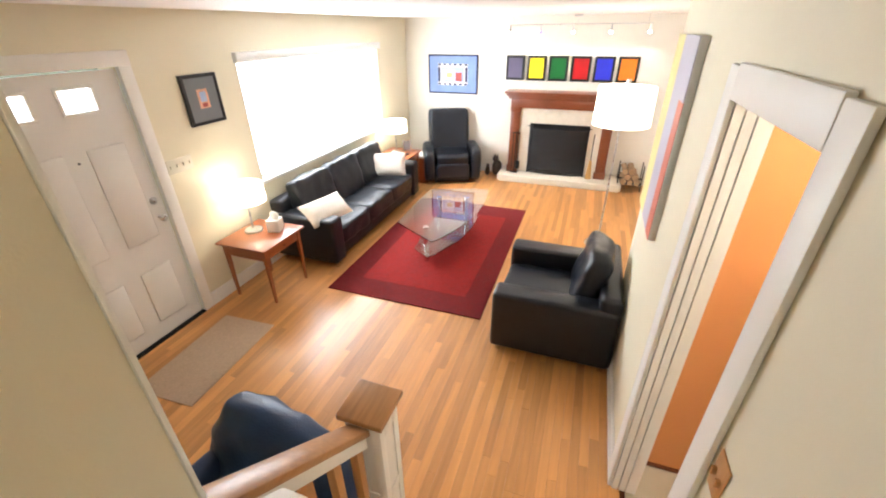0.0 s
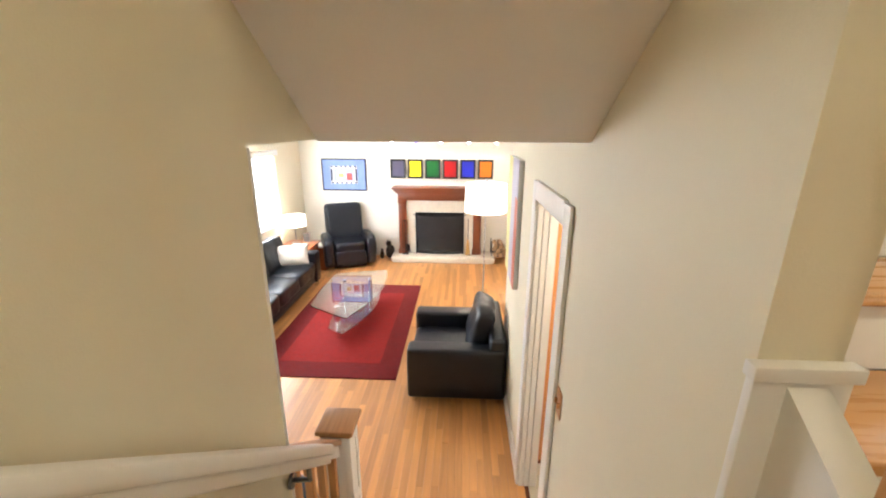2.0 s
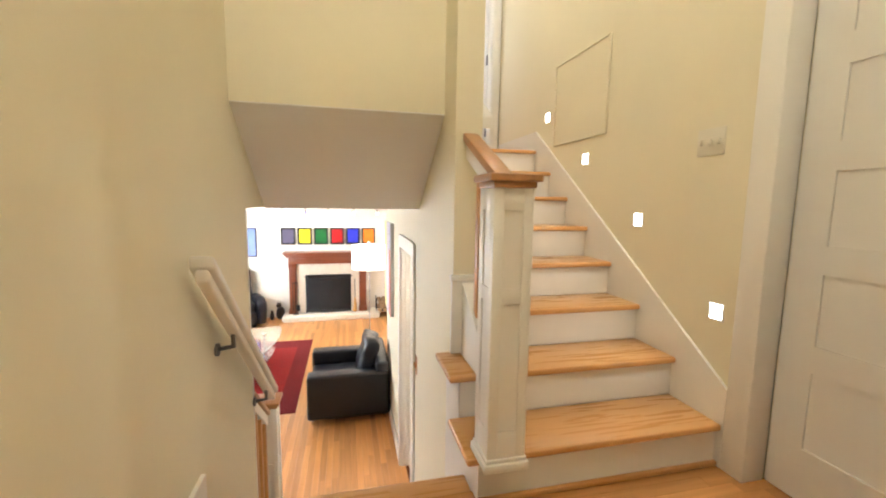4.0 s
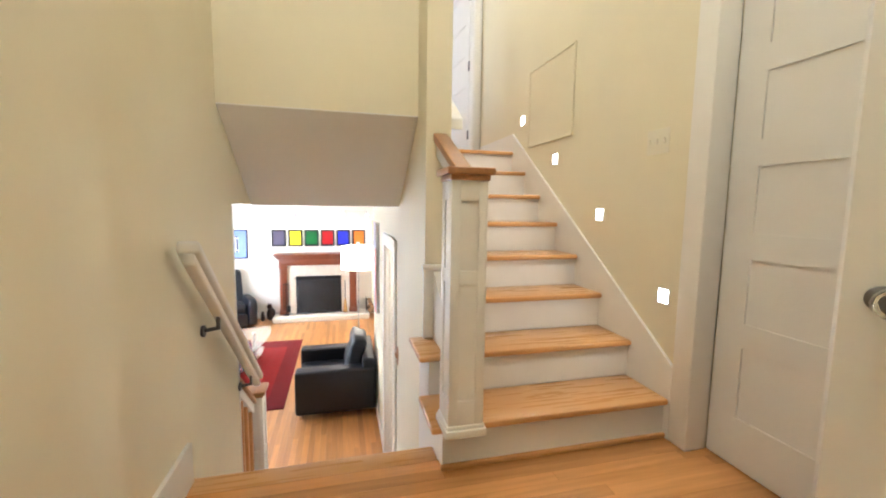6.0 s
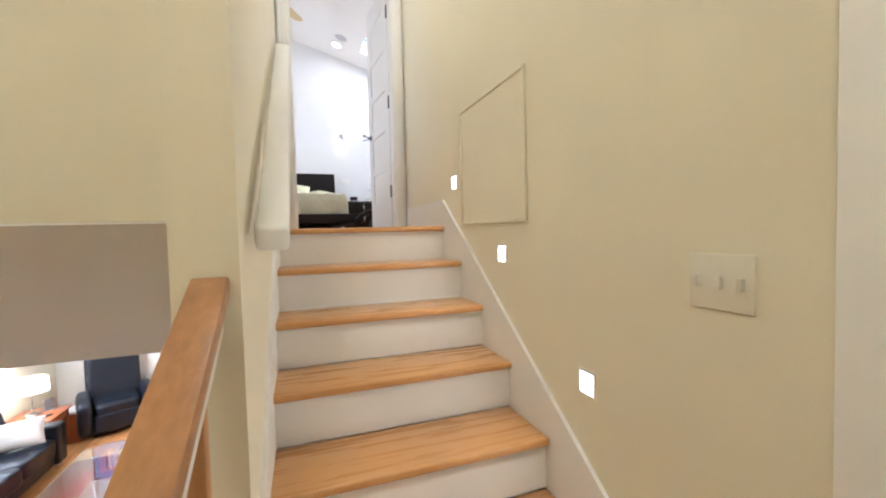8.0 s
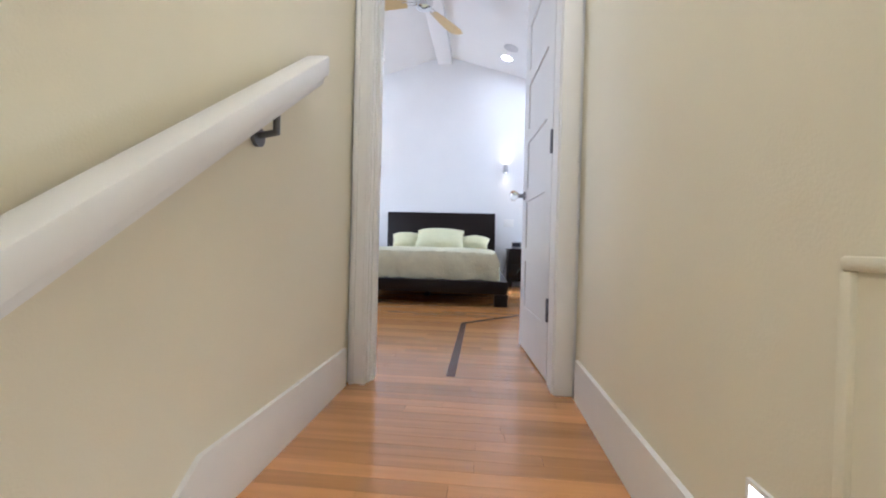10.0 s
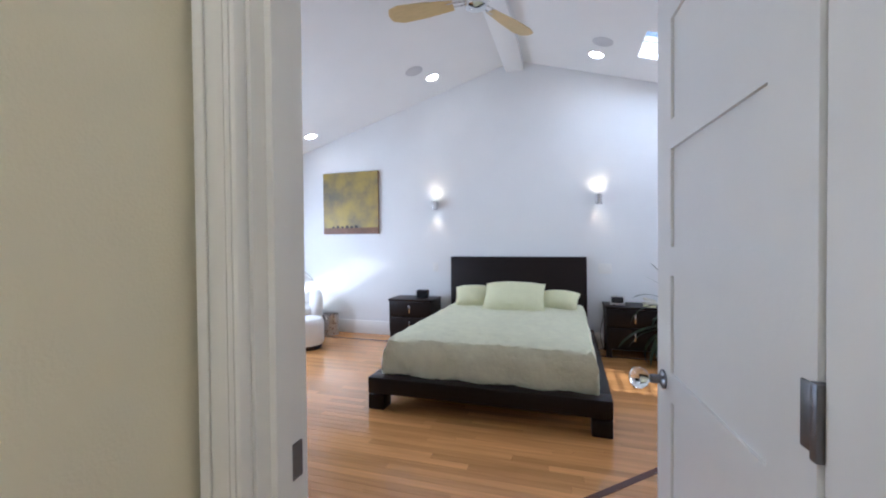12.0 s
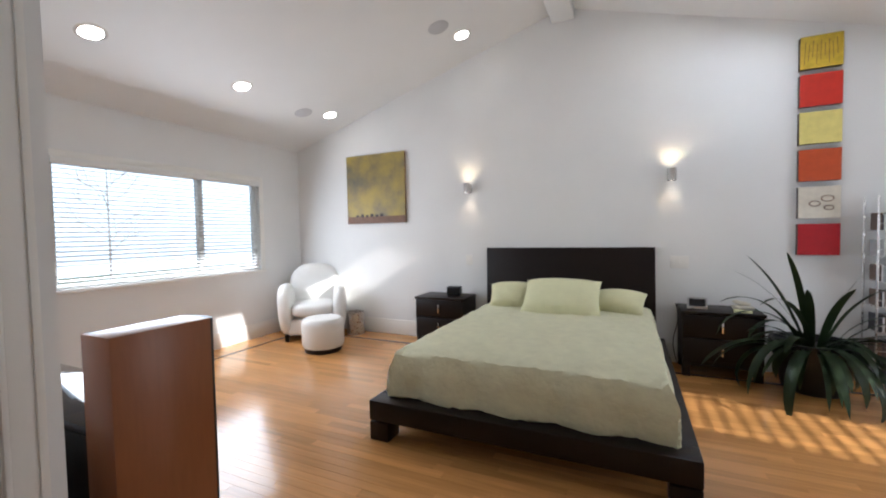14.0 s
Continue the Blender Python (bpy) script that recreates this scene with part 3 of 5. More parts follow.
def panel_door(name, at, turn, w, h, label, lines, knob_z, flip=1):
    """A five panel door; hinge edge at the origin, runs along +x, faces -y."""
    d = thing(name, at, label, "door", turn)
    d["kind"] = "structure"
    part("slab", box(0, w, -0.012, 0.012, 0.008, h), DOORW, d)
    st = 0.115
    for side in (-1, 1):
        y0, y1 = (-0.019, -0.012) if side < 0 else (0.012, 0.019)
        bm = boxes((0, st, y0, y1, 0.008, h), (w - st, w, y0, y1, 0.008, h))
        for z0, z1 in lines:
            add_box(bm, st, w - st, y0, y1, z0, z1)
        part("stile_frame", bm, DOORW, d)
    for side in (-1, 1):
        k = part("knob", lathe([(0.010, 0), (0.010, 0.035), (0.022, 0.042), (0.031, 0.058), (0.029, 0.074), (0.014, 0.084)], 12), GLASS, d, "faceted glass knob")
        k.matrix_basis = TX((w - 0.06, side * 0.022, knob_z)) @ Matrix.Rotation(-side * math.pi / 2, 4, "X")
        c = part("rosette", lathe([(0.026, 0), (0.026, 0.005), (0.012, 0.012), (0.012, 0.034)]), HINGE, d, "dark steel rosette")
        c.matrix_basis = TX((w - 0.06, side * 0.019, knob_z)) @ Matrix.Rotation(-side * math.pi / 2, 4, "X")
    for z in (0.31, 1.03, 1.75):
        part("hinge", boxes((-0.005, 0.03, 0.018, 0.022, z - 0.045, z + 0.045), (-0.014, 0.0, 0.012, 0.028, z - 0.05, z + 0.05), bevel=0.002), HINGE, d, "dull steel hinge")
    return d


RAILS = [(0.008, 0.21), (0.50, 0.60), (0.86, 0.96), (1.22, 1.32), (1.57, 1.67), (1.92, 2.03)]
panel_door("door_2", (1.685, -1.055, 0.0), -90, 0.76, 2.03, "closed cream white five panel landing door", RAILS, 0.9)
panel_door("door_3", (1.60, -2.33, 0.0), 131, 0.72, 2.03, "open white panel door with glass knob", RAILS, 0.88)
structure("trim_landing_door", boxes((1.555, 1.67, -1.05, -0.95, 0, 2.16), (1.62, 1.67, -1.93, -1.83, 0, 2.16), (1.60, 1.67, -1.83, -1.05, 2.04, 2.16), bevel=0.006), TRIM, "cream white landing door casing", "trim")

# bedroom doorway
structure("trim_bedroom_door", boxes((0.662, 0.735, 1.765, 1.79, BF, 3.70), (1.485, 1.556, 1.765, 1.79, BF, 3.70), (0.735, 1.485, 1.765, 1.79, 3.58, 3.70), (0.625, 0.725, 1.91, 1.926, BF, 3.70), (1.492, 1.59, 1.91, 1.922, BF, 3.70), (0.725, 1.492, 1.91, 1.926, 3.58, 3.70), (0.664, 0.684, 1.759, 1.765, BF, 3.69), (0.718, 0.728, 1.761, 1.765, BF, 3.69), bevel=0.004), TRIM, "white moulded bedroom door casing", "trim")
structure("trim_bedroom_jamb", boxes((0.72, 0.74, 1.79, 1.91, BF, 3.58), (1.48, 1.50, 1.79, 1.91, BF, 3.58), (0.74, 1.48, 1.79, 1.91, 3.565, 3.58), (0.74, 0.752, 1.82, 1.855, BF, 3.56)), TRIM, "white bedroom door jamb", "trim")
strike = thing("strike_plate", (0.74, 1.88, 2.41), "small steel strike plate on white jamb", "strike plate")
part("plate", box(0, 0.003, -0.013, 0.013, -0.03, 0.03), HINGE, strike)
panel_door("door_4", (1.498, 1.927, BF), 94.4, 0.68, 2.03, "open white five panel bedroom door", [(0.008, 0.24), (0.50, 0.575), (0.833, 0.908), (1.165, 1.24), (1.495, 1.57), (1.83, 2.03)], 0.875)

# ---- structure: bedroom ----
gz = lambda x: RZ - SL * abs(x - RX)


def gable(x0, x1, z0, z_add=0.0):
    pts = [(x0, z0), (x1, z0), (x1, gz(x1) + z_add)]
    if x0 < RX < x1:
        pts.append((RX, RZ + z_add))
    return pts + [(x0, gz(x0) + z_add)]


structure("wall_bed", prism_y(gable(-3.15, 4.22, BF - 0.1, 0.05), 6.335, 6.455), WHITE_WALL, "white gable wall behind the bed", "wall")
bmw = prism_y(gable(-3.15, 0.72, BF - 0.05, 0.05), 1.79, 1.91)
for lo, hi, z0 in ((0.72, 1.50, 3.58), (1.50, 4.22, BF - 0.05)):
    extra = prism_y(gable(lo, hi, z0, 0.05), 1.79, 1.91)
    me = bpy.data.meshes.new("tmp")
    extra.to_mesh(me)
    bmw.from_mesh(me)
    bpy.data.meshes.remove(me)
structure("wall_bedroom_door", bmw, WHITE_WALL, "white wall with the bedroom doorway", "wall")
structure("wall_bedroom_window", boxes((-3.15, -3.03, 1.79, 3.66, BF, 4.0), (-3.15, -3.03, 3.66, 5.66, BF, 2.36), (-3.15, -3.03, 3.66, 5.66, 3.44, 4.0), (-3.15, -3.03, 5.66, 6.335, BF, 4.0)), WHITE_WALL, "white bedroom window wall", "wall")
structure("wall_bedroom_side", boxes((4.1, 4.22, 1.91, 4.48, BF, 4.0), (4.1, 4.22, 4.48, 5.18, BF, 2.0), (4.1, 4.22, 4.48, 5.18, 3.12, 4.0), (4.1, 4.22, 5.18, 6.335, BF, 4.0)), WHITE_WALL, "white bedroom side wall", "wall")
SX0, SX1 = 1.84, 2.60
SKYLIGHTS = ((5.25, 5.77), (4.20, 4.58))


def slope_slab(x0, x1, y0, y1, th=0.16):
    return prism_y([(x0, gz(x0)), (x1, gz(x1)), (x1, gz(x1) + th), (x0, gz(x0) + th)], y0, y1)


structure("ceiling_bedroom_west", slope_slab(-3.2, RX, 1.79, 6.455), WHITE_WALL, "white sloping bedroom ceiling", "ceiling")
bmc = bmesh.new()
for r in ((RX, SX0, 1.79, 6.455), (SX1, 4.25, 1.79, 6.455), (SX0, SX1, 1.79, 4.20), (SX0, SX1, 4.58, 5.25), (SX0, SX1, 5.77, 6.455)):
    extra = slope_slab(*r)
    me = bpy.data.meshes.new("tmp")
    extra.to_mesh(me)
    bmc.from_mesh(me)
    bpy.data.meshes.remove(me)
structure("ceiling_bedroom_east", bmc, WHITE_WALL, "white sloping ceiling with a skylight opening", "ceiling")
structure("ridge_beam", box(0.44, 0.66, 1.91, 6.335, 4.87, 5.02, 0.006), WHITE_WALL, "white painted ridge beam", "beam")
structure("baseboard_bedroom", boxes((-3.03, -0.98, 6.315, 6.335, BF, BF + 0.18), (1.45, 4.1, 6.315, 6.335, BF, BF + 0.18), (-3.03, -3.012, 1.91, 6.31, BF, BF + 0.18), bevel=0.004), TRIM, "white bedroom baseboard", "baseboard")
for sy0, sy1 in SKYLIGHTS:
    half = (sy1 - sy0) / 2
    skw = thing("window_2", ((SX0 + SX1) / 2, (sy0 + sy1) / 2, 0), "bright skylight in the sloping ceiling", "window")
    skw["kind"] = "structure"
    skw.matrix_basis = TX(((SX0 + SX1) / 2, (sy0 + sy1) / 2, gz((SX0 + SX1) / 2) + 0.175)) @ Matrix.Rotation(math.atan(SL), 4, "Y")
    part("window_frame", boxes((-0.46, -0.40, -half - 0.06, half + 0.06, 0, 0.05), (0.40, 0.46, -half - 0.06, half + 0.06, 0, 0.05), (-0.40, 0.40, -half - 0.06, -half, 0, 0.05), (-0.40, 0.40, half, half + 0.06, 0, 0.05)), TRIM, skw)
    g = part("pane", box(-0.40, 0.40, -half, half, 0.02, 0.026), GLASS, skw)
    g.visible_shadow = False


def blind_window(name, at, turn, w, h, pitch, depth, tilt, label, split=None):
    """A slatted blind in a wall opening; local x along the wall, y into the wall."""
    t = thing(name, at, label, "window", turn)
    t["kind"] = "structure"
    fr = [(0, w, 0.05, 0.11, 0, 0.045), (0, w, 0.05, 0.11, h - 0.045, h), (0, 0.045, 0.05, 0.11, 0.045, h - 0.045), (w - 0.045, w, 0.05, 0.11, 0.045, h - 0.045)]
    if split:
        fr.append((split - 0.03, split + 0.03, 0.05, 0.11, 0.045, h - 0.045))
    part("window_frame", boxes(*fr, bevel=0.004), TRIM, t)
    p = part("pane", box(0.045, w - 0.045, 0.078, 0.083, 0.045, h - 0.045), GLASS, t)
    p.visible_shadow = False
    part("headrail", box(0.0, w, -0.035, 0.015, h - 0.055, h, 0.004), BLINDW, t)
    part("window_sill", box(-0.05, w + 0.05, -0.04, 0.05, -0.035, -0.002, 0.006), TRIM, t)
    part("casing", boxes((-0.06, 0, -0.012, 0, -0.03, h + 0.06), (w, w + 0.06, -0.012, 0, -0.03, h + 0.06), (0, w, -0.012, 0, h, h + 0.06), bevel=0.003), TRIM, t)
    me = mesh_of("slat", box(0.02, w - 0.02, -depth / 2, depth / 2, -0.0012, 0.0012), BLINDW, False)
    z = 0.03
    while z < h - 0.07:
        s = new("slat", me)
        s.parent = t
        s.matrix_basis = TX((0, -0.005, z)) @ Matrix.Rotation(radians(tilt), 4, "X")
        z += pitch
    for x in (0.18, w / 2, w - 0.18):
        part("cord", rod((x, -0.02, 0.02), (x, -0.02, h - 0.05), 0.0015, 5), BLINDW, t)
    return t


blind_window("window_3", (-3.03, 3.66, 2.36), 90, 2.0, 1.08, 0.040, 0.042, 14, "wide window with half open white blinds", split=1.28)
blind_window("window_4", (4.1, 5.18, 2.0), -90, 0.70, 1.12, 0.060, 0.034, 0, "side window with open white blinds")

CX, CY = -0.37, 2.64      # outer corner of the closet
PLY = mat("closet_plywood", (0.58, 0.36, 0.13), 0.5, vary=0.22, scale=2.2, bump=0.04, bump_scale=8, stretch=(20, 20, 2.5))
structure("wall_closet", boxes((-3.03, CX - 0.12, CY - 0.12, CY, BF, gz(CX) - 0.002), (CX - 0.12, CX, 2.52, CY, BF, gz(CX)), (CX - 0.12, CX, 1.912, 2.52, 3.52, gz(CX))), WHITE_WALL, "white closet wall beside the bedroom door", "wall")
structure("wall_closet_lining", boxes((-1.0, -0.96, 1.912, 2.494, BF, 3.9), (-1.0, -0.515, 2.494, 2.518, BF, 3.9)), PLY, "bare plywood lining inside the closet", "wall")
structure("trim_closet_door", boxes((CX, CX + 0.018, 2.505, 2.595, BF, 3.595), (CX, CX + 0.018, 1.912, 2.505, 3.505, 3.595), (CX + 0.018, CX + 0.026, 2.575, 2.595, BF, 3.595), (CX + 0.018, CX + 0.026, 1.912, 2.575, 3.575, 3.595), (CX + 0.018, CX + 0.023, 2.505, 2.52, BF, 3.52), (CX + 0.018, CX + 0.023, 1.912, 2.505, 3.505, 3.52), bevel=0.003), TRIM, "white moulded closet door casing", "trim")
structure("trim_closet_jamb", boxes((CX - 0.14, CX, 2.50, 2.52, BF, 3.505), (CX - 0.14, CX, 1.912, 2.50, 3.485, 3.505), (CX - 0.09, CX - 0.055, 2.488, 2.50, BF, 3.485), bevel=0.002), TRIM, "white closet door jamb", "trim")
latch = thing("strike_plate", (CX - 0.115, 2.50, 2.33), "dull steel strike plate on the closet jamb", "strike plate")
part("plate", box(-0.03, 0.03, -0.003, 0, -0.032, 0.032, 0.001), HINGE, latch)
part("latch_hole", box(-0.008, 0.008, -0.004, -0.003, -0.014, 0.014), BLACK, latch)

# outside
haze = mat("bright_hazy_sky", (0.03, 0.04, 0.05), 0.9, vary=0.03, scale=0.4, emit=(0.80, 0.90, 1.0), strength=1.5)
structure("backdrop", box(-60.2, -60, -60, 90, -1.75, 60), haze, "bright hazy sky beyond the garden", "sky")
gr = structure("ground", box(-400, 400, -400, 400, -1.9, -1.75), GROUND, "dull lawn reaching the horizon", "ground")

# ---- things: living room ----


def picture(at, turn, w, h, d, frame_m, fw, art, label, name="framed_picture", group=""):
    """A picture on a wall; faces local -y. art: rows of (x0, x1, z0, z1, material) in 0..1."""
    p = thing(name, at, label, "picture", turn, group)
    if fw:
        part("frame", boxes((-w / 2, w / 2, -d, 0, -h / 2, -h / 2 + fw), (-w / 2, w / 2, -d, 0, h / 2 - fw, h / 2), (-w / 2, -w / 2 + fw, -d, 0, -h / 2 + fw, h / 2 - fw), (w / 2 - fw, w / 2, -d, 0, -h / 2 + fw, h / 2 - fw), bevel=0.003), frame_m, p)
    else:
        part("canvas", box(-w / 2, w / 2, -d, 0, -h / 2, h / 2, 0.003), frame_m, p)
    iw, ih = w / 2 - fw, h / 2 - fw
    y = -d + (0.008 if fw else -0.001)
    for i, (x0, x1, z0, z1, m) in enumerate(art):
        part("artwork", box(-iw + 2 * iw * x0, -iw + 2 * iw * x1, y - 0.0012 * i, y + 0.004, -ih + 2 * ih * z0, -ih + 2 * ih * z1), m, p, smooth=False)
    return p


GREY_MAT = flat("grey_mat_board", (0.20, 0.21, 0.22), 0.7)
BLUE_MAT = flat("blue_mat_board", (0.22, 0.33, 0.62), 0.6, 0.15, 5)
WHITE_PAPER = flat("white_paper", (0.78, 0.78, 0.78), 0.7)
NAVY = flat("navy_ink", (0.015, 0.022, 0.09), 0.6)
RED_INK = flat("red_ink", (0.45, 0.10, 0.09), 0.6, 0.3, 20)
SKYBLUE = flat("light_blue_ink", (0.42, 0.52, 0.72), 0.6)
PEACH = flat("peach_ink", (0.75, 0.40, 0.28), 0.6, 0.3, 20)
YELLOW_INK = flat("yellow_ink", (0.62, 0.50, 0.22), 0.5, 0.2, 15)
picture((-3.08, 2.52, 0.38), 90, 0.36, 0.40, 0.03, BLACK, 0.026, [(0, 1, 0, 1, GREY_MAT), (0.33, 0.67, 0.30, 0.74, PEACH), (0.40, 0.60, 0.45, 0.68, SKYBLUE), (0.42, 0.58, 0.33, 0.42, RED_INK)], "black framed small abstract with grey mat")
checks = [(0, 1, 0, 1, BLUE_MAT), (0.18, 0.82, 0.2, 0.8, WHITE_PAPER)]
for i in range(11):
    for row in (0.21, 0.75):
        if i % 2 == 0:
            checks.append((0.19 + i * 0.056, 0.19 + (i + 1) * 0.056, row, row + 0.045, NAVY))
checks += [(0.19, 0.225, 0.3, 0.7, NAVY), (0.775, 0.81, 0.3, 0.7, NAVY), (0.27, 0.73, 0.3, 0.7, SKYBLUE), (0.33, 0.55, 0.36, 0.64, WHITE_PAPER), (0.57, 0.70, 0.32, 0.56, RED_INK), (0.38, 0.5, 0.42, 0.55, YELLOW_INK)]
picture((-2.225, 6.85, 0.195), 0, 0.87, 0.61, 0.03, NAVY, 0.022, checks, "blue framed print with checked border")
for i, (nm, c) in enumerate((("slate", (0.10, 0.09, 0.15)), ("yellow", (0.85, 0.70, 0.02)), ("green", (0.01, 0.12, 0.03)), ("red", (0.42, 0.008, 0.012)), ("blue", (0.02, 0.03, 0.55)), ("orange", (0.75, 0.19, 0.01)))):
    picture((-1.31 + 0.145 + i * 0.335, 6.85, 0.32), 0, 0.29, 0.36, 0.045, BLACK, 0.034, [(0, 1, 0, 1, flat(nm + "_pigment", c, 0.35, 0.08, 6))], "black framed square panel of plain " + nm, group="row of colour panels over the mantel")
ART_L = flat("lilac_paint", (0.50, 0.48, 0.58), 0.5, 0.15, 4)
ART_Y = flat("lemon_paint", (0.72, 0.66, 0.28), 0.5, 0.2, 4)
ART_R = flat("coral_paint", (0.62, 0.17, 0.11), 0.5, 0.12, 4)
ART_G = flat("grey_white_paint", (0.62, 0.62, 0.60), 0.5, 0.12, 4)
picture((0.525, 2.31, 0.36), -90, 0.62, 1.00, 0.035, ART_G, 0.0, [(0.0, 0.38, 0, 1, ART_Y), (0.38, 0.78, 0, 1, ART_L), (0.78, 0.99, 0, 0.72, ART_R), (0.78, 0.99, 0.72, 1, ART_L)], "large canvas with lemon, lilac and coral fields")


def sofa_foot(parent, x, y, h):
    part("foot", box(x - 0.045, x + 0.045, y - 0.02, y + 0.02, 0, h, 0.004), CHROME, parent, "chrome block foot")


def couch(name, at, turn, w, d, n, label, arm=0.2, back_h=0.74, arm_h=0.58, seat_h=0.42, one_back=False):
    """A leather couch; local x along, front to -y, origin under its middle."""
    c = thing(name, at, label, "sofa" if n > 1 else "armchair", turn)
    fh = 0.07
    part("base", box(-w / 2 + 0.02, w / 2 - 0.02, -d / 2 + 0.05, d / 2, fh, 0.24, 0.025, 3), LEATHER, c)
    part("back_frame", box(-w / 2 + 0.03, w / 2 - 0.03, d / 2 - 0.16, d / 2, 0.2, back_h - 0.12, 0.04, 4), LEATHER, c)
    for s in (-1, 1):
        part("armrest", box(s * (w / 2 - arm), s * w / 2, -d / 2, d / 2 - 0.01, fh, arm_h, 0.035, 4), LEATHER, c)
    iw = (w - 2 * arm) / n
    for i in range(n):
        x = -w / 2 + arm + iw * (i + 0.5)
        part("seat_cushion", soft(iw * 1.0, d - 0.2, 0.22, 10, 14, (x, -0.09, seat_h - 0.10), 0.016, seed=i * 3.1), LEATHER, c)
        part("back_cushion", soft(iw * 1.0, 0.2, 0.48, 8 if n > 1 else 5, 14, (x, d / 2 - 0.23, seat_h + 0.22), 0.022, Matrix.Rotation(radians(-14), 4, "X"), seed=i * 5.7 + 2), LEATHER, c)
    for x in (-w / 2 + 0.1, w / 2 - 0.1):
        for y in (-d / 2 + 0.06, d / 2 - 0.06):
            sofa_foot(c, x, y, fh)
    return c


couch("sofa", (-2.66, 4.10, FL), 90, 2.34, 0.80, 3, "black leather three seat sofa below the window", back_h=0.84)
couch("armchair", (0.05, 2.72, FL), -90, 0.98, 0.92, 1, "low black leather club armchair against the wall", back_h=0.80, arm=0.2)


def throw_pillow(at, turn, label, w=0.5, h=0.3, seed=0.0):
    p = part("throw_pillow", pillow(w, 0.16, h, (0, 0, 0), Matrix.Identity(4), seed), CLOTH)
    p.matrix_basis = turn
    p.location = at
    return tagged(p, label, "pillow")


throw_pillow((-2.47, 3.16, FL + 0.61), Matrix.Rotation(radians(75), 4, "Z") @ Matrix.Rotation(radians(-52), 4, "X"), "cream rectangular throw pillow on the sofa", 0.56, 0.30, 1.0)
throw_pillow((-2.60, 4.87, FL + 0.60), Matrix.Rotation(radians(20), 4, "Z") @ Matrix.Rotation(radians(-22), 4, "X"), "white rectangular throw pillow on the sofa", 0.58, 0.33, 4.0)

# recliner
rc = thing("recliner", (-2.10, 6.33, FL), "black leather recliner with padded back", "armchair", 24)
part("base", box(-0.30, 0.30, -0.30, 0.32, 0.0, 0.09, 0.02), BLACK, rc)
part("body", box(-0.40, 0.40, -0.34, 0.36, 0.06, 0.30, 0.05, 4), LEATHER, rc)
part("footrest", soft(0.56, 0.12, 0.26, 6, 8, (0, -0.38, 0.22), 0.008), LEATHER, rc)
part("seat_cushion", soft(0.58, 0.62, 0.2, 5, 9, (0, -0.10, 0.40), 0.012), LEATHER, rc)
part("backrest", soft(0.66, 0.2, 0.82, 9, 12, (0, 0.26, 0.70), 0.016, Matrix.Rotation(radians(-13), 4, "X")), LEATHER, rc)
part("back_shell", soft(0.70, 0.18, 0.86, 12, 10, (0, 0.35, 0.67), 0.004, Matrix.Rotation(radians(-13), 4, "X")), LEATHER, rc)
for s in (-1, 1):
    part("armrest", soft(0.19, 0.76, 0.56, 4.5, 10, (s * 0.385, -0.06, 0.32), 0.010), LEATHER, rc)

# blue leather chair behind the railing
bc = thing("lounge_chair", (-1.03, 0.37, FL), "navy blue leather lounge chair with rounded back", "armchair", -6)
part("base", box(-0.34, 0.34, -0.36, 0.34, 0.0, 0.28, 0.04, 3), BLUE_LEATHER, bc)
part("seat_cushion", soft(0.62, 0.62, 0.2, 5, 9, (0, -0.06, 0.36), 0.012), BLUE_LEATHER, bc)
part("backrest", soft(0.82, 0.28, 0.76, 3.0, 14, (-0.05, 0.22, 0.44), 0.028, Matrix.Rotation(radians(-14), 4, "X") @ Matrix.Rotation(radians(9), 4, "Y")), BLUE_LEATHER, bc)
for s in (-1, 1):
    part("armrest", soft(0.16, 0.66, 0.55, 4, 9, (s * 0.36, -0.04, 0.28), 0.012), BLUE_LEATHER, bc)


def side_table(at, w, d, h, label):
    t = thing("end_table", at, label, "table")
    part("tabletop", box(-w / 2, w / 2, -d / 2, d / 2, h - 0.022, h, 0.006), CHERRY, t)
    part("apron", boxes((-w / 2 + 0.05, w / 2 - 0.05, -d / 2 + 0.05, -d / 2 + 0.07, h - 0.14, h - 0.022), (-w / 2 + 0.05, w / 2 - 0.05, d / 2 - 0.07, d / 2 - 0.05, h - 0.14, h - 0.022), (-w / 2 + 0.05, -w / 2 + 0.07, -d / 2 + 0.07, d / 2 - 0.07, h - 0.14, h - 0.022)), CHERRY, t)
    dr = part("drawer", box(w / 2 - 0.07, w / 2 - 0.046, -d / 2 + 0.08, d / 2 - 0.08, h - 0.13, h - 0.03, 0.003), CHERRY, t)
    part("knob", lathe([(0.006, 0), (0.006, 0.012), (0.014, 0.02), (0.008, 0.028)], 14), MAHOG, dr).matrix_basis = TX((w / 2 - 0.046, 0, h - 0.08)) @ RY90
    for sx in (-1, 1):
        for sy in (-1, 1):
            part("leg", cyl(0.014, 0.027, 0, h - 0.022, 4, TX((sx * (w / 2 - 0.055), sy * (d / 2 - 0.055), 0)) @ Matrix.Rotation(math.pi / 4, 4, "Z")), CHERRY, t)
    return t


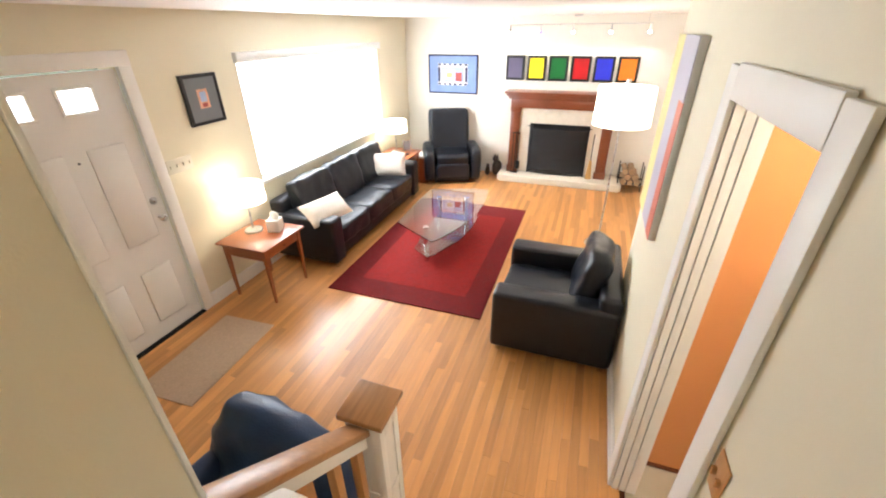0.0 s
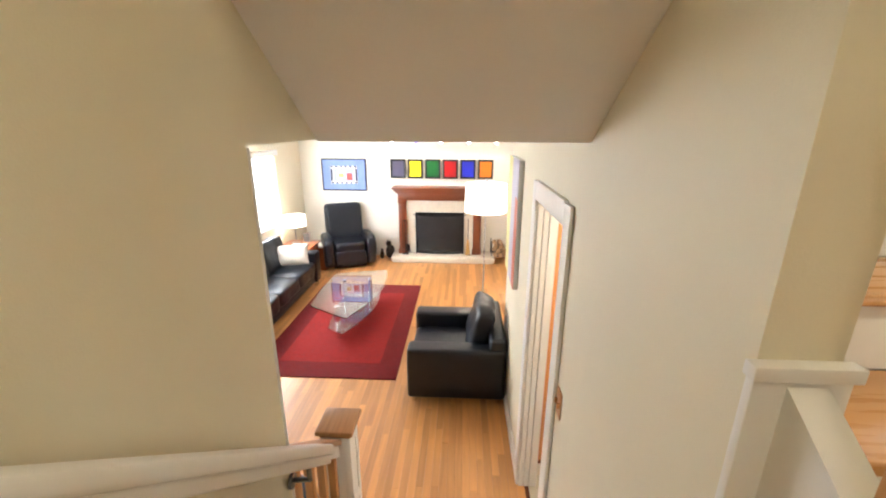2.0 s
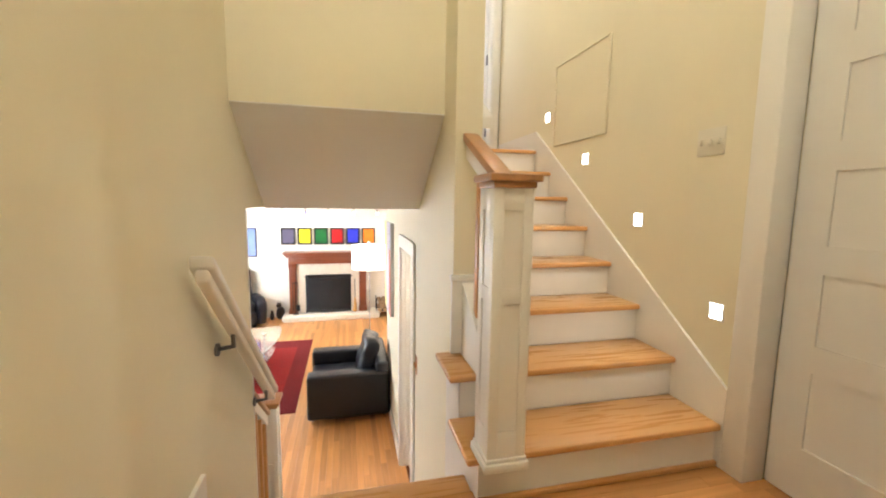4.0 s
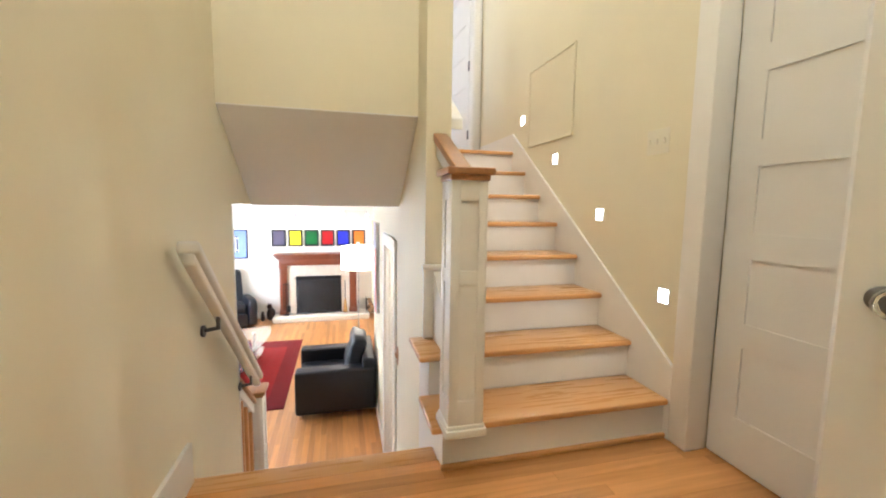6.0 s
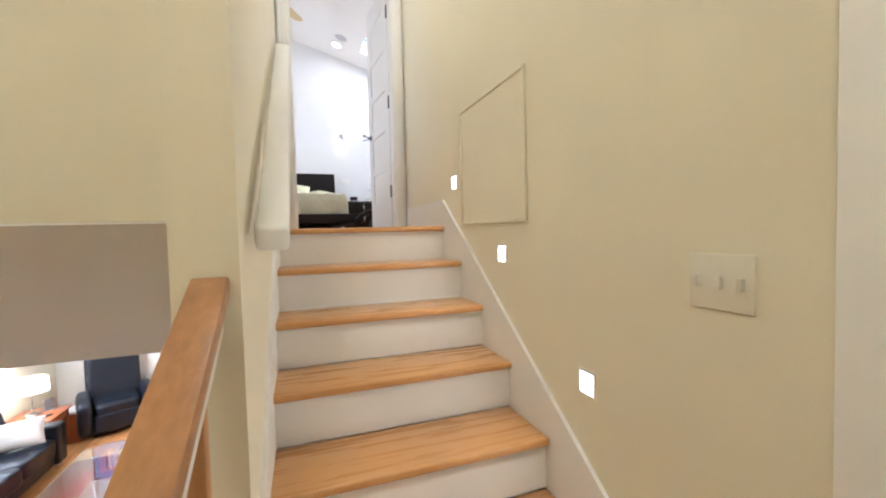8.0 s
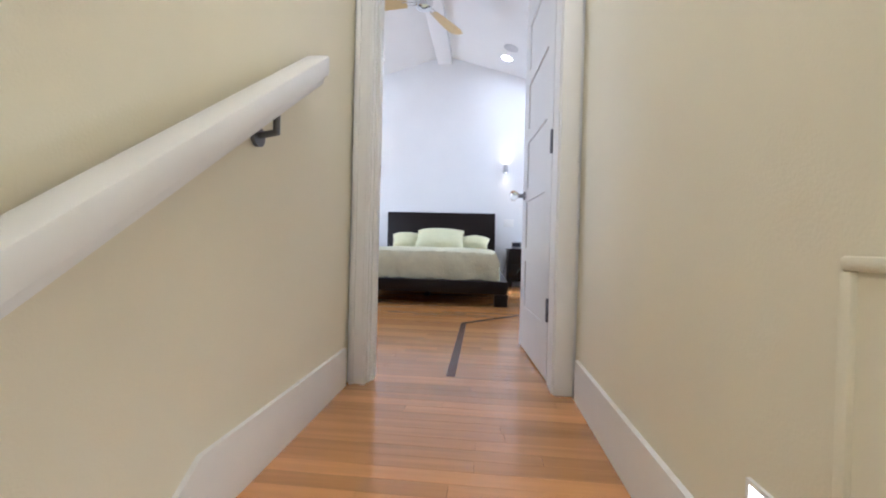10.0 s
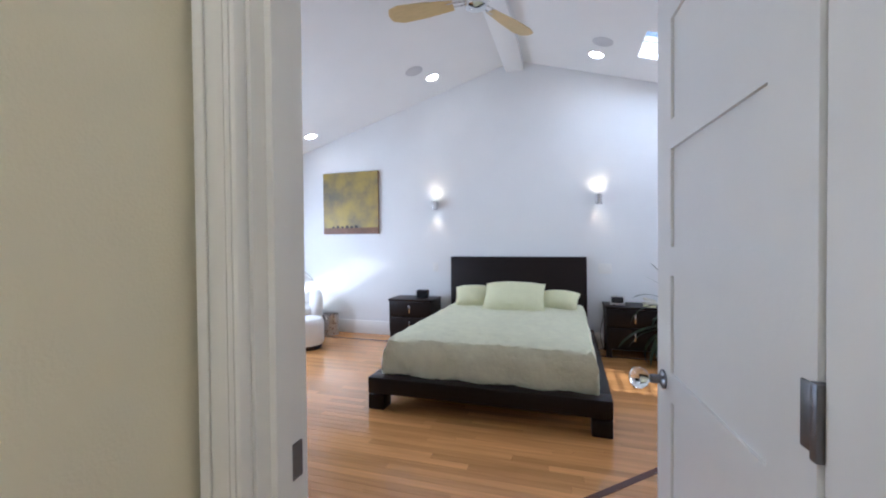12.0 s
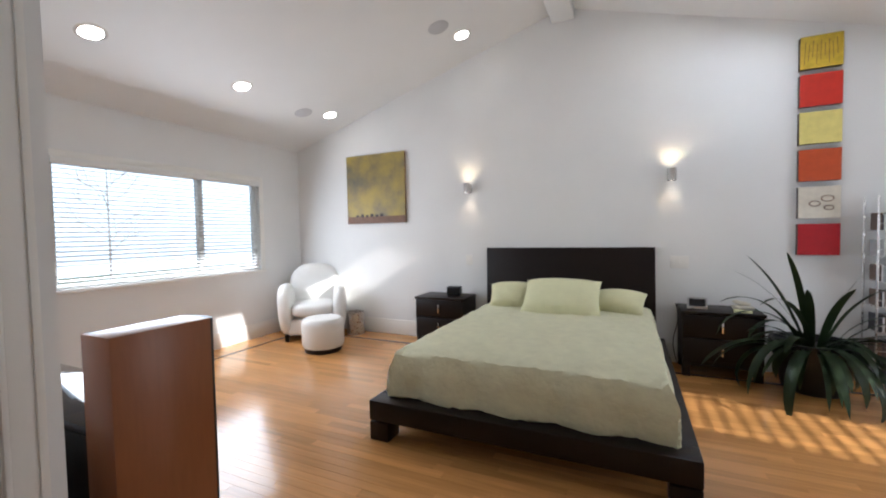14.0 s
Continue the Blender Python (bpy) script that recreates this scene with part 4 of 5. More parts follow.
side_table((-2.74, 2.46, FL), 0.56, 0.58, 0.60, "cherry wood end table with small drawer")
side_table((-2.74, 5.62, FL), 0.56, 0.56, 0.56, "cherry wood end table in the corner")
mg = thing("magazine_box", (-2.52, 6.05, FL), "small cherry wood box with magazines", "box")
part("body", boxes((-0.14, 0.14, -0.2, 0.2, 0, 0.02), (-0.14, -0.12, -0.2, 0.2, 0.02, 0.42), (0.12, 0.14, -0.2, 0.2, 0.02, 0.42), (-0.12, 0.12, -0.2, -0.18, 0.02, 0.42), (-0.12, 0.12, 0.18, 0.2, 0.02, 0.42)), CHERRY, mg)
part("magazines", box(-0.11, 0.11, -0.17, 0.17, 0.02, 0.44), WHITE_PAPER, mg)


def table_lamp(at, s, label, power):
    t = thing("table_lamp", at, label, "lamp")
    part("base", lathe([(0.085 * s, 0), (0.088 * s, 0.008), (0.08 * s, 0.02), (0.02, 0.028)]), STEEL, t)
    part("stem", cyl(0.008, 0.008, 0.02, 0.34 * s, 12), STEEL, t)
    sh = lathe([(0.180 * s, 0.31 * s), (0.172 * s, 0.475 * s), (0.169 * s, 0.475 * s), (0.177 * s, 0.31 * s)], 32)
    bmesh.ops.delete(sh, geom=[f for f in sh.faces if len(f.verts) > 4], context="FACES_ONLY")
    part("shade", sh, SHADE, t, "glowing white drum shade")
    part("spider", boxes((-0.15 * s, 0.15 * s, -0.003, 0.003, 0.44 * s, 0.446 * s), (-0.003, 0.003, -0.15 * s, 0.15 * s, 0.44 * s, 0.446 * s)), STEEL, t)
    b = lamp("table_lamp_light", "POINT", Vector(at) + Vector((0, 0, 0.40 * s)), power, WARM, 0.04)
    b.parent = t
    b.matrix_parent_inverse = t.matrix_basis.inverted()
    return t


table_lamp((-2.86, 2.50, FL + 0.60), 1.0, "lit table lamp with white drum shade", 1.7)
table_lamp((-2.80, 5.66, FL + 0.56), 1.05, "lit table lamp with white drum shade", 2.0)
tb = thing("tissue_box", (-2.66, 2.58, FL + 0.60), "white tissue box with a pulled tissue", "tissue box", 20)
part("carton", box(-0.06, 0.06, -0.06, 0.06, 0, 0.12, 0.004), WHITE_PAPER, tb)
part("tissue", soft(0.08, 0.05, 0.11, 2.2, 5, (0, 0, 0.145), 0.03), WHITE_PAPER, tb)
pf = thing("photo_frame", (-2.66, 5.76, FL + 0.56), "small silver photo frame on the end table", "photo frame", 40)
part("frame", boxes((-0.07, 0.07, -0.01, 0, 0, 0.015), (-0.07, 0.07, -0.01, 0, 0.165, 0.18), (-0.07, -0.055, -0.01, 0, 0.015, 0.165), (0.055, 0.07, -0.01, 0, 0.015, 0.165)), STEEL, pf)
part("photo", box(-0.055, 0.055, -0.006, -0.002, 0.015, 0.165), GREY_MAT, pf)
rm = thing("remote_control", (-2.60, 5.50, FL + 0.56), "black remote control on the end table", "remote", 60)
part("body", box(-0.09, 0.09, -0.025, 0.025, 0, 0.02, 0.006), BLACK, rm)

# rug and mat
rug = thing("rug", (-1.38, 3.9, FL), "red wool rug with a darker border", "rug")
part("border", box(-0.80, 0.80, -1.30, 1.30, 0.0, 0.012, 0.004), RED_OUT, rug)
part("field", box(-0.56, 0.58, -1.02, 0.95, 0.004, 0.0145, 0.003), RED_IN, rug, "brighter red field")
dm = thing("door_mat", (-2.54, 1.46, FL), "beige woven door mat by the front door", "mat", 3)
part("woven_top", box(-0.26, 0.26, -0.46, 0.46, 0.0, 0.010, 0.003), MATM, dm)

# coffee table


def bowed(corners, bows, n=10):
    """An outline through corners, each side bowed outward by its own amount."""
    pts = []
    for (p, q), bow in zip(zip(corners, corners[1:] + corners[:1]), bows):
        nx, ny = q[1] - p[1], -(q[0] - p[0])
        n_len = math.hypot(nx, ny)
        for i in range(n):
            t = i / n
            k = bow * 4 * t * (1 - t) / n_len
            pts.append((p[0] + (q[0] - p[0]) * t + nx * k, p[1] + (q[1] - p[1]) * t + ny * k))
    return pts


ct = thing("coffee_table", (-1.40, 3.95, FL + 0.014), "two tier glass coffee table with chrome legs", "table")
part("glass_top", extrude_poly(bowed([(-0.36, -0.50), (0.17, -0.82), (0.35, 0.82), (-0.38, 0.60)], (0.01, 0.15, 0.02, 0.02)), 0.404, 0.416), GREEN_GLASS, ct, smooth=False)
part("glass_shelf", extrude_poly(bowed([(-0.14, -0.57), (0.08, -0.71), (0.30, 0.52), (-0.20, 0.44)], (0.01, 0.10, 0.02, 0.02)), 0.150, 0.160), GREEN_GLASS, ct, smooth=False)
for x, y in ((-0.015, -0.525), (0.17, 0.42), (-0.17, 0.34)):
    leg = part("leg", cyl(0.028, 0.028, 0, 0.404, 24, TX((x, y, 0))), CHROME, ct, "chrome tube leg")
    part("cap", cyl(0.032, 0.032, 0.416, 0.424, 24, TX((x, y, 0))), CHROME, leg)

# floor lamp
fl = thing("floor_lamp", (0.40, 4.47, FL), "lit floor lamp with wide white drum shade", "lamp")
part("base", lathe([(0.15, 0), (0.15, 0.015), (0.03, 0.03)]), STEEL, fl)
part("pole", cyl(0.012, 0.012, 0.02, 1.62, 14), STEEL, fl)
sh = lathe([(0.285, 1.42), (0.275, 1.79), (0.272, 1.79), (0.282, 1.42)], 40)
bmesh.ops.delete(sh, geom=[f for f in sh.faces if len(f.verts) > 4], context="FACES_ONLY")
part("shade", sh, SHADE, fl, "glowing white drum shade")
part("finial", lathe([(0.01, 1.62), (0.012, 1.80), (0.025, 1.82), (0.02, 1.86)], 14), STEEL, fl)
b = lamp("floor_lamp_light", "POINT", (0.40, 4.47, FL + 1.60), 9, WARM, 0.06)
b.parent = fl
b.matrix_parent_inverse = fl.matrix_basis.inverted()

# fireplace
fp = thing("fireplace", (-0.35, 6.85, FL), "brick firebox with mahogany mantel and stone surround", "fireplace")
part("mantel_shelf", boxes((-0.90, 0.90, -0.36, 0, 1.40, 1.43), (-0.87, 0.87, -0.33, 0, 1.36, 1.40), (-0.84, 0.84, -0.30, 0, 1.32, 1.36), bevel=0.006), MAHOG, fp)
part("frieze", box(-0.80, 0.80, -0.26, 0, 1.18, 1.32, 0.005), MAHOG, fp)
for s in (-1, 1):
    part("pilaster", boxes((s * 0.72 - 0.075, s * 0.72 + 0.075, -0.24, 0, 0.19, 1.18), (s * 0.72 - 0.055, s * 0.72 + 0.055, -0.255, -0.24, 0.30, 1.10), (s * 0.72 - 0.09, s * 0.72 + 0.09, -0.27, 0, 0.12, 0.22), (s * 0.72 - 0.085, s * 0.72 + 0.085, -0.265, 0, 1.12, 1.18), bevel=0.004), MAHOG, fp)
part("surround", boxes((-0.645, -0.47, -0.2, 0, 0.12, 1.18), (0.47, 0.645, -0.2, 0, 0.12, 1.18), (-0.47, 0.47, -0.2, 0, 0.94, 1.18)), STONE, fp, "cream stone surround")
part("firebox", boxes((-0.47, 0.47, -0.03, -0.002, 0.12, 0.94), (-0.47, -0.44, -0.2, -0.03, 0.12, 0.94), (0.44, 0.47, -0.2, -0.03, 0.12, 0.94)), SOOT, fp, "sooty black firebox")
part("hearth", box(-0.92, 1.06, -0.50, 0, 0.03, 0.12, 0.008), STONE, fp, "cream stone hearth slab")
part("hearth_base", box(-0.90, 1.04, -0.47, 0, 0, 0.03), STONE, fp)
fs = thing("fire_screen", (-0.35, 6.58, FL + 0.12), "curved black mesh fire screen with handles", "fire screen")
SCREEN = mat("dark_mesh", (0.04, 0.04, 0.043), 0.55, 0.3, vary=0.3, scale=60, bump=0.3, bump_scale=300)
SCREEN.node_tree.nodes["Principled BSDF"].inputs["Alpha"].default_value = 0.5
pts = [(0.47 * math.sin(a), 0.10 - 0.10 * math.cos(a) / math.cos(0) - 0.04) for a in (radians(-80 + 10 * i) for i in range(17))]
bm = bmesh.new()
for (xa, ya), (xb, yb) in zip(pts, pts[1:]):
    bm.faces.new([bm.verts.new(c) for c in ((xa, ya, 0.04), (xb, yb, 0.04), (xb, yb, 0.76), (xa, ya, 0.76))])
bmesh.ops.remove_doubles(bm, verts=bm.verts, dist=0.0005)
bmesh.ops.solidify(bm, geom=bm.faces[:], thickness=0.003)
part("mesh", bm, SCREEN, fs)
for z in (0.03, 0.76):
    bm = bmesh.new()
    for (xa, ya), (xb, yb) in zip(pts, pts[1:]):
        rod((xa, ya, z), (xb, yb, z), 0.009, 8, bm)
    part("rim", bm, IRON, fs)
for x in (-0.46, 0.46):
    part("post", rod((x, 0.04, 0), (x, 0.04, 0.80), 0.010), IRON, fs)
    part("handle", boxes((x - 0.04, x + 0.04, 0.0, 0.012, 0.78, 0.795)), IRON, fs)
gt = thing("fire_grate", (-0.35, 6.775, FL + 0.12), "black iron grate with ash", "grate")
part("frame", boxes((-0.25, 0.25, -0.03, -0.018, 0.08, 0.10), (-0.25, 0.25, 0.018, 0.03, 0.08, 0.10), (-0.25, -0.235, -0.03, 0.03, 0, 0.10), (0.235, 0.25, -0.03, 0.03, 0, 0.10)), IRON, gt)
for i in range(9):
    part("bar", box(-0.21 + i * 0.0525 - 0.006, -0.21 + i * 0.0525 + 0.006, -0.032, 0.03, 0.10, 0.22), GREY_IRON, gt)
ts = thing("fire_tools", (-1.02, 6.57, FL + 0.12), "black iron fire tool set on the hearth", "fire tools")
part("stand", boxes((-0.06, 0.06, -0.05, 0.05, 0, 0.012), (-0.008, 0.008, -0.008, 0.008, 0.012, 0.70), (-0.06, 0.06, -0.006, 0.006, 0.66, 0.674)), IRON, ts)
part("poker", rod((-0.05, 0, 0.06), (-0.05, 0, 0.66), 0.006), IRON, ts)
part("shovel", boxes((0.044, 0.056, -0.004, 0.004, 0.2, 0.66), (0.015, 0.085, -0.006, 0.006, 0.06, 0.2), bevel=0.003), IRON, ts)
bs = thing("hearth_broom", (0.20, 6.50, FL + 0.12), "straw hearth broom against the screen", "broom")
part("handle", rod((0, 0.02, 0.3), (0, 0.05, 0.72), 0.009), IRON, bs)
part("bristles", cyl(0.05, 0.02, 0.02, 0.32, 14, TX((0, 0.02, 0))), flat("straw", (0.50, 0.28, 0.09), 0.8, 0.25, 30), bs, "straw bristles")
lh = thing("log_holder", (0.83, 6.62, FL), "black iron log holder with split firewood", "log holder")
part("frame", boxes((-0.18, -0.165, -0.12, -0.105, 0, 0.42), (0.165, 0.18, -0.12, -0.105, 0, 0.42), (-0.18, -0.165, 0.105, 0.12, 0, 0.42), (0.165, 0.18, 0.105, 0.12, 0, 0.42), (-0.18, 0.18, -0.12, 0.12, 0.10, 0.115), (-0.18, 0.18, -0.125, -0.12, 0.2, 0.22)), IRON, lh)
LOG = flat("split_log", (0.34, 0.22, 0.12), 0.9, 0.35, 18)
for i, (x, z, r) in enumerate(((-0.10, 0.17, 0.05), (0.0, 0.165, 0.048), (0.10, 0.17, 0.05), (-0.05, 0.25, 0.05), (0.06, 0.25, 0.052), (0.0, 0.335, 0.05), (-0.1, 0.33, 0.042))):
    part("log", cyl(r, r * 0.92, -0.2, 0.2, 7, TX((x, 0, z)) @ Matrix.Rotation(radians(90), 4, "X") @ Matrix.Rotation(i * 0.7, 4, "Z")), LOG, lh)
cat_m = flat("dark_bronze", (0.03, 0.02, 0.016), 0.4, 0.3, 12)


def figurine(at, s, label, turn):
    bm = soft(0.16 * s, 0.2 * s, 0.30 * s, 2.4, 7, (0, 0, 0.15 * s))
    for piece in (soft(0.11 * s, 0.12 * s, 0.11 * s, 2.2, 6, (0, -0.05 * s, 0.34 * s)), soft(0.05 * s, 0.16 * s, 0.05 * s, 2.2, 5, (0.06 * s, 0.1 * s, 0.03 * s)), cyl(0.02 * s, 0.0, 0.38 * s, 0.44 * s, 6, TX((0.03 * s, -0.04 * s, 0))), cyl(0.02 * s, 0.0, 0.38 * s, 0.44 * s, 6, TX((-0.03 * s, -0.04 * s, 0)))):
        me = bpy.data.meshes.new("tmp")
        piece.to_mesh(me)
        bm.from_mesh(me)
        bpy.data.meshes.remove(me)
    f = part("cat_figurine", bm, cat_m)
    f.matrix_basis = pose(*at, 0, 0, turn)
    return tagged(f, label, "figurine")


figurine((-1.34, 6.66, FL), 0.9, "tall dark bronze cat figurine on the floor", -30)
figurine((-1.50, 6.62, FL), 0.52, "small black cat figurine on the floor", 15)

# track lights
tk = thing("track_light", (-0.27, 6.45, LC), "ceiling track with five small spotlights", "light")
part("canopy", lathe([(0.05, -0.03), (0.06, -0.02), (0.06, 0)]), STEEL, tk)
part("rail", rod((-0.96, 0, -0.12), (0.96, 0, -0.12), 0.006), STEEL, tk)
for x in (-0.9, 0.0, 0.9):
    part("hanger", rod((x, 0, -0.12), (x, 0, 0), 0.004, 6), STEEL, tk)
for i, x in enumerate((-0.94, -0.50, -0.05, 0.45, 0.94)):
    h_ = part("spot_head", lathe([(0.010, 0.05), (0.012, 0.0), (0.028, -0.045), (0.026, -0.05)], 14), CHROME, tk)
    h_.matrix_basis = TX((x, 0, -0.17)) @ Matrix.Rotation(radians(-12), 4, "X")
    part("bulb", soft(0.042, 0.042, 0.03, 2.2, 4, (x, 0.012, -0.225)), BULB_BLUE if i == 1 else BULB, tk)
    lamp("track_spot", "SPOT", (-0.27 + x, 6.44, LC - 0.26), 4.5, (1.0, 0.93, 0.82), 0.02, target=(-0.27 + x, 6.85, 0.0), spot=95).parent = None

# ceiling fixtures outside the view
for x, y, z, pw, nm, tone in ((0.10, -2.1, SC, 20.5, "landing", (1.0, 0.90, 0.74)), (1.1, 0.55, SC, 7, "stair", (1.0, 0.94, 0.86)), (1.25, 1.1, 0.95, 8, "hall", (1.0, 0.94, 0.84))):
    cf = thing("ceiling_light", (x, y, z), "round flush white ceiling light", "light")
    part("pan", lathe([(0.17, -0.02), (0.17, 0)]), STEEL, cf)
    part("diffuser", lathe([(0.05, -0.085), (0.12, -0.07), (0.16, -0.02)]), SHADE, cf)
    lamp(nm + "_light", "POINT", (x, y, z - 0.16), pw, tone, 0.12)

# ---- things: bedroom ----
bed = thing("bed", (0.583, 5.17, BF), "dark espresso platform bed with tall headboard", "bed")
BW, BL = 0.863, 1.13
part("foot_rail", box(-BW, BW, -BL, -BL + 0.14, 0.12, 0.24, 0.005), ESPRESSO, bed)
for x0, x1 in ((-BW, -BW + 0.16), (BW - 0.16, BW)):
    part("side_rail", box(x0, x1, -BL + 0.141, BL - 0.08, 0.11, 0.24, 0.005), ESPRESSO, bed)
part("platform", box(-BW + 0.161, BW - 0.161, -BL + 0.141, BL - 0.08, 0.15, 0.235), ESPRESSO, bed)
for x in (-BW, BW - 0.13):
    for y in (-BL + 0.001, BL - 0.24):
        part("leg", box(x + 0.001, x + 0.129, y, y + 0.13, 0, 0.11, 0.004), ESPRESSO, bed)
part("centre_support", boxes((-0.03, 0.03, -0.5, -0.44, 0, 0.15), (-0.03, 0.03, 0.4, 0.46, 0, 0.15)), ESPRESSO, bed)
hb = prism_y([(-0.845, 0.0), (0.80, 0.0), (0.79, 1.075), (-0.855, 1.075)], -0.03, 0.03)
bmesh.ops.bevel(hb, geom=hb.edges[:], offset=0.006, segments=2, affect="EDGES", profile=0.5)
h_ = part("headboard", hb, ESPRESSO, bed)
h_.matrix_basis = TX((0, BL - 0.05, 0)) @ Matrix.Rotation(radians(-3), 4, "X")

# mattress and quilt
part("mattress", box(-0.70, 0.70, -0.94, 1.0, 0.24, 0.50, 0.05, 4), WHITE_LEATHER, bed, "white mattress")
quilt = bmesh.new()
bmesh.ops.create_grid(quilt, x_segments=90, y_segments=90, size=1.0)
for v in quilt.verts:
    u, w = v.co.x, v.co.y
    hx, hy0, hy1, drop = 0.735, -1.0, 0.97, 0.30
    px, py = u * (hx + drop), -(1.0 + drop) + (w + 1) / 2 * (hy1 + 1.0 + drop)
    over_x, over_y = max(0.0, abs(px) - hx), max(0.0, hy0 - py)
    x = math.copysign(min(abs(px), hx), px) if over_x else px
    y = max(py, hy0)
    over = max(over_x, over_y)
    if over_x and over_y:
        over = math.hypot(over_x, over_y) if math.hypot(over_x, over_y) < drop else drop
    z = 0.535 - over * 0.98
    puff = 0.010 * noise.noise(Vector((px * 6, py * 6, 1.0))) + 0.008 * noise.noise(Vector((px * 22, py * 22, 4.0)))
    soft_edge = 0.05 * math.exp(-(max(0, hx - abs(px)) / 0.11)) + 0.06 * math.exp(-(max(0, py - hy0) / 0.12))
    flare = 0.03 * min(1, over / 0.1) + 0.016 * math.sin(px * 16 + py * 9) * min(1, over / 0.2)
    if over_x:
        x += math.copysign(flare, px)
    if over_y:
        y -= flare
    v.co = Vector((x, y, max(0.243, z - soft_edge * (0 if over else 1) * 0.5 - (0.025 if over else 0)) + puff))
qt = part("quilt", quilt, SAGE)
qt.location = (0.583, 5.17, BF)
sol = qt.modifiers.new("thick", "SOLIDIFY")
sol.thickness, sol.offset = 0.012, 1.0
tagged(qt, "pale sage green quilted cover on the bed", "quilt")
for x, y, z, w, h, tilt, tz, lab in ((0.61, 5.68, 0.665, 0.66, 0.44, -56, 2, "large pale green square pillow on the bed"), (0.12, 5.86, 0.625, 0.42, 0.33, -54, 12, "small pale green pillow on the bed"), (1.07, 5.84, 0.61, 0.42, 0.28, -58, -10, "small pale green pillow on the bed")):
    p = part("pillow", pillow(w, 0.21, h, (0, 0, 0), Matrix.Identity(4), x), PILLOW)
    p.matrix_basis = TX((x, y, BF + z)) @ Matrix.Rotation(radians(tz), 4, "Z") @ Matrix.Rotation(radians(tilt), 4, "X")
    tagged(p, lab, "pillow")


def nightstand(at, w, label):
    n = thing("nightstand", at, label, "nightstand")
    part("top", box(-w / 2 - 0.01, w / 2 + 0.01, -0.20, 0.19, 0.53, 0.555, 0.004), ESPRESSO, n)
    part("body", boxes((-w / 2, -w / 2 + 0.02, -0.18, 0.19, 0.12, 0.53), (w / 2 - 0.02, w / 2, -0.18, 0.19, 0.12, 0.53), (-w / 2, w / 2, 0.17, 0.19, 0.12, 0.53), (-w / 2, w / 2, -0.17, 0.19, 0.12, 0.14)), ESPRESSO, n)
    for z in (0.145, 0.34):
        d = part("drawer", box(-w / 2 + 0.004, w / 2 - 0.004, -0.195, -0.17, z, z + 0.185, 0.003), ESPRESSO, n)
        part("handle", box(-0.008, 0.008, -0.212, -0.195, z + 0.05, z + 0.14, 0.003), CHROME, d, "chrome bar handle")
    for sx in (-1, 1):
        for y in (-0.17, 0.13):
            part("leg", box(sx * (w / 2 - 0.03) - 0.03, sx * (w / 2 - 0.03) + 0.03, y, y + 0.05, 0, 0.12, 0.003), ESPRESSO, n)
    part("plinth_rail", box(-w / 2 + 0.06, w / 2 - 0.06, -0.16, -0.14, 0.09, 0.12), ESPRESSO, n)
    return n


nightstand((-0.70, 6.11, BF), 0.56, "espresso two drawer nightstand beside the bed")
nightstand((1.84, 6.13, BF), 0.56, "espresso two drawer nightstand beside the plant")
ra = thing("clock_radio", (-0.60, 6.12, BF + 0.555), "small black clock radio on the nightstand", "radio", 6)
part("body", box(-0.075, 0.075, -0.05, 0.05, 0, 0.10, 0.012, 3), BLACK, ra)
part("speaker_grille", box(-0.06, 0.06, -0.053, -0.05, 0.015, 0.085), IRON, ra)
ac = thing("alarm_clock", (1.68, 6.06, BF + 0.555), "silver tilted alarm clock with black face", "clock", -8)
part("body", box(-0.075, 0.075, -0.02, 0.025, 0, 0.10, 0.006, m=Matrix.Rotation(radians(-16), 4, "X")), STEEL, ac)
part("display", box(-0.06, 0.06, -0.024, -0.02, 0.02, 0.085, m=Matrix.Rotation(radians(-16), 4, "X")), BLACK_GLOSS, ac)
ph = thing("telephone", (2.02, 6.16, BF + 0.555), "white handset on a small base", "telephone", 20)
part("base", box(-0.06, 0.06, -0.06, 0.06, 0, 0.03, 0.01), PLATE, ph)
part("handset", box(-0.09, 0.05, -0.02, 0.02, 0.035, 0.065, 0.012, m=Matrix.Rotation(radians(14), 4, "Y")), PLATE, ph)
nb = thing("notepad", (1.99, 6.02, BF + 0.555), "pale yellow notepad on the nightstand", "notepad", -6)
part("sheets", box(-0.06, 0.06, -0.045, 0.045, 0, 0.015, 0.002), flat("pale_yellow_paper", (0.72, 0.70, 0.40), 0.7), nb)
cb = thing("power_cable", (1.54, 6.29, BF), "thin black power cable behind the nightstand", "cable")
bm = bmesh.new()
for i in range(10):
    a_, b_ = i / 10, (i + 1) / 10
    rod((0.02 * math.sin(a_ * 7), 0, 0.56 - 0.555 * a_), (0.02 * math.sin(b_ * 7), 0, 0.56 - 0.555 * b_), 0.004, 6, bm)
part("cord", bm, BLACK, cb)

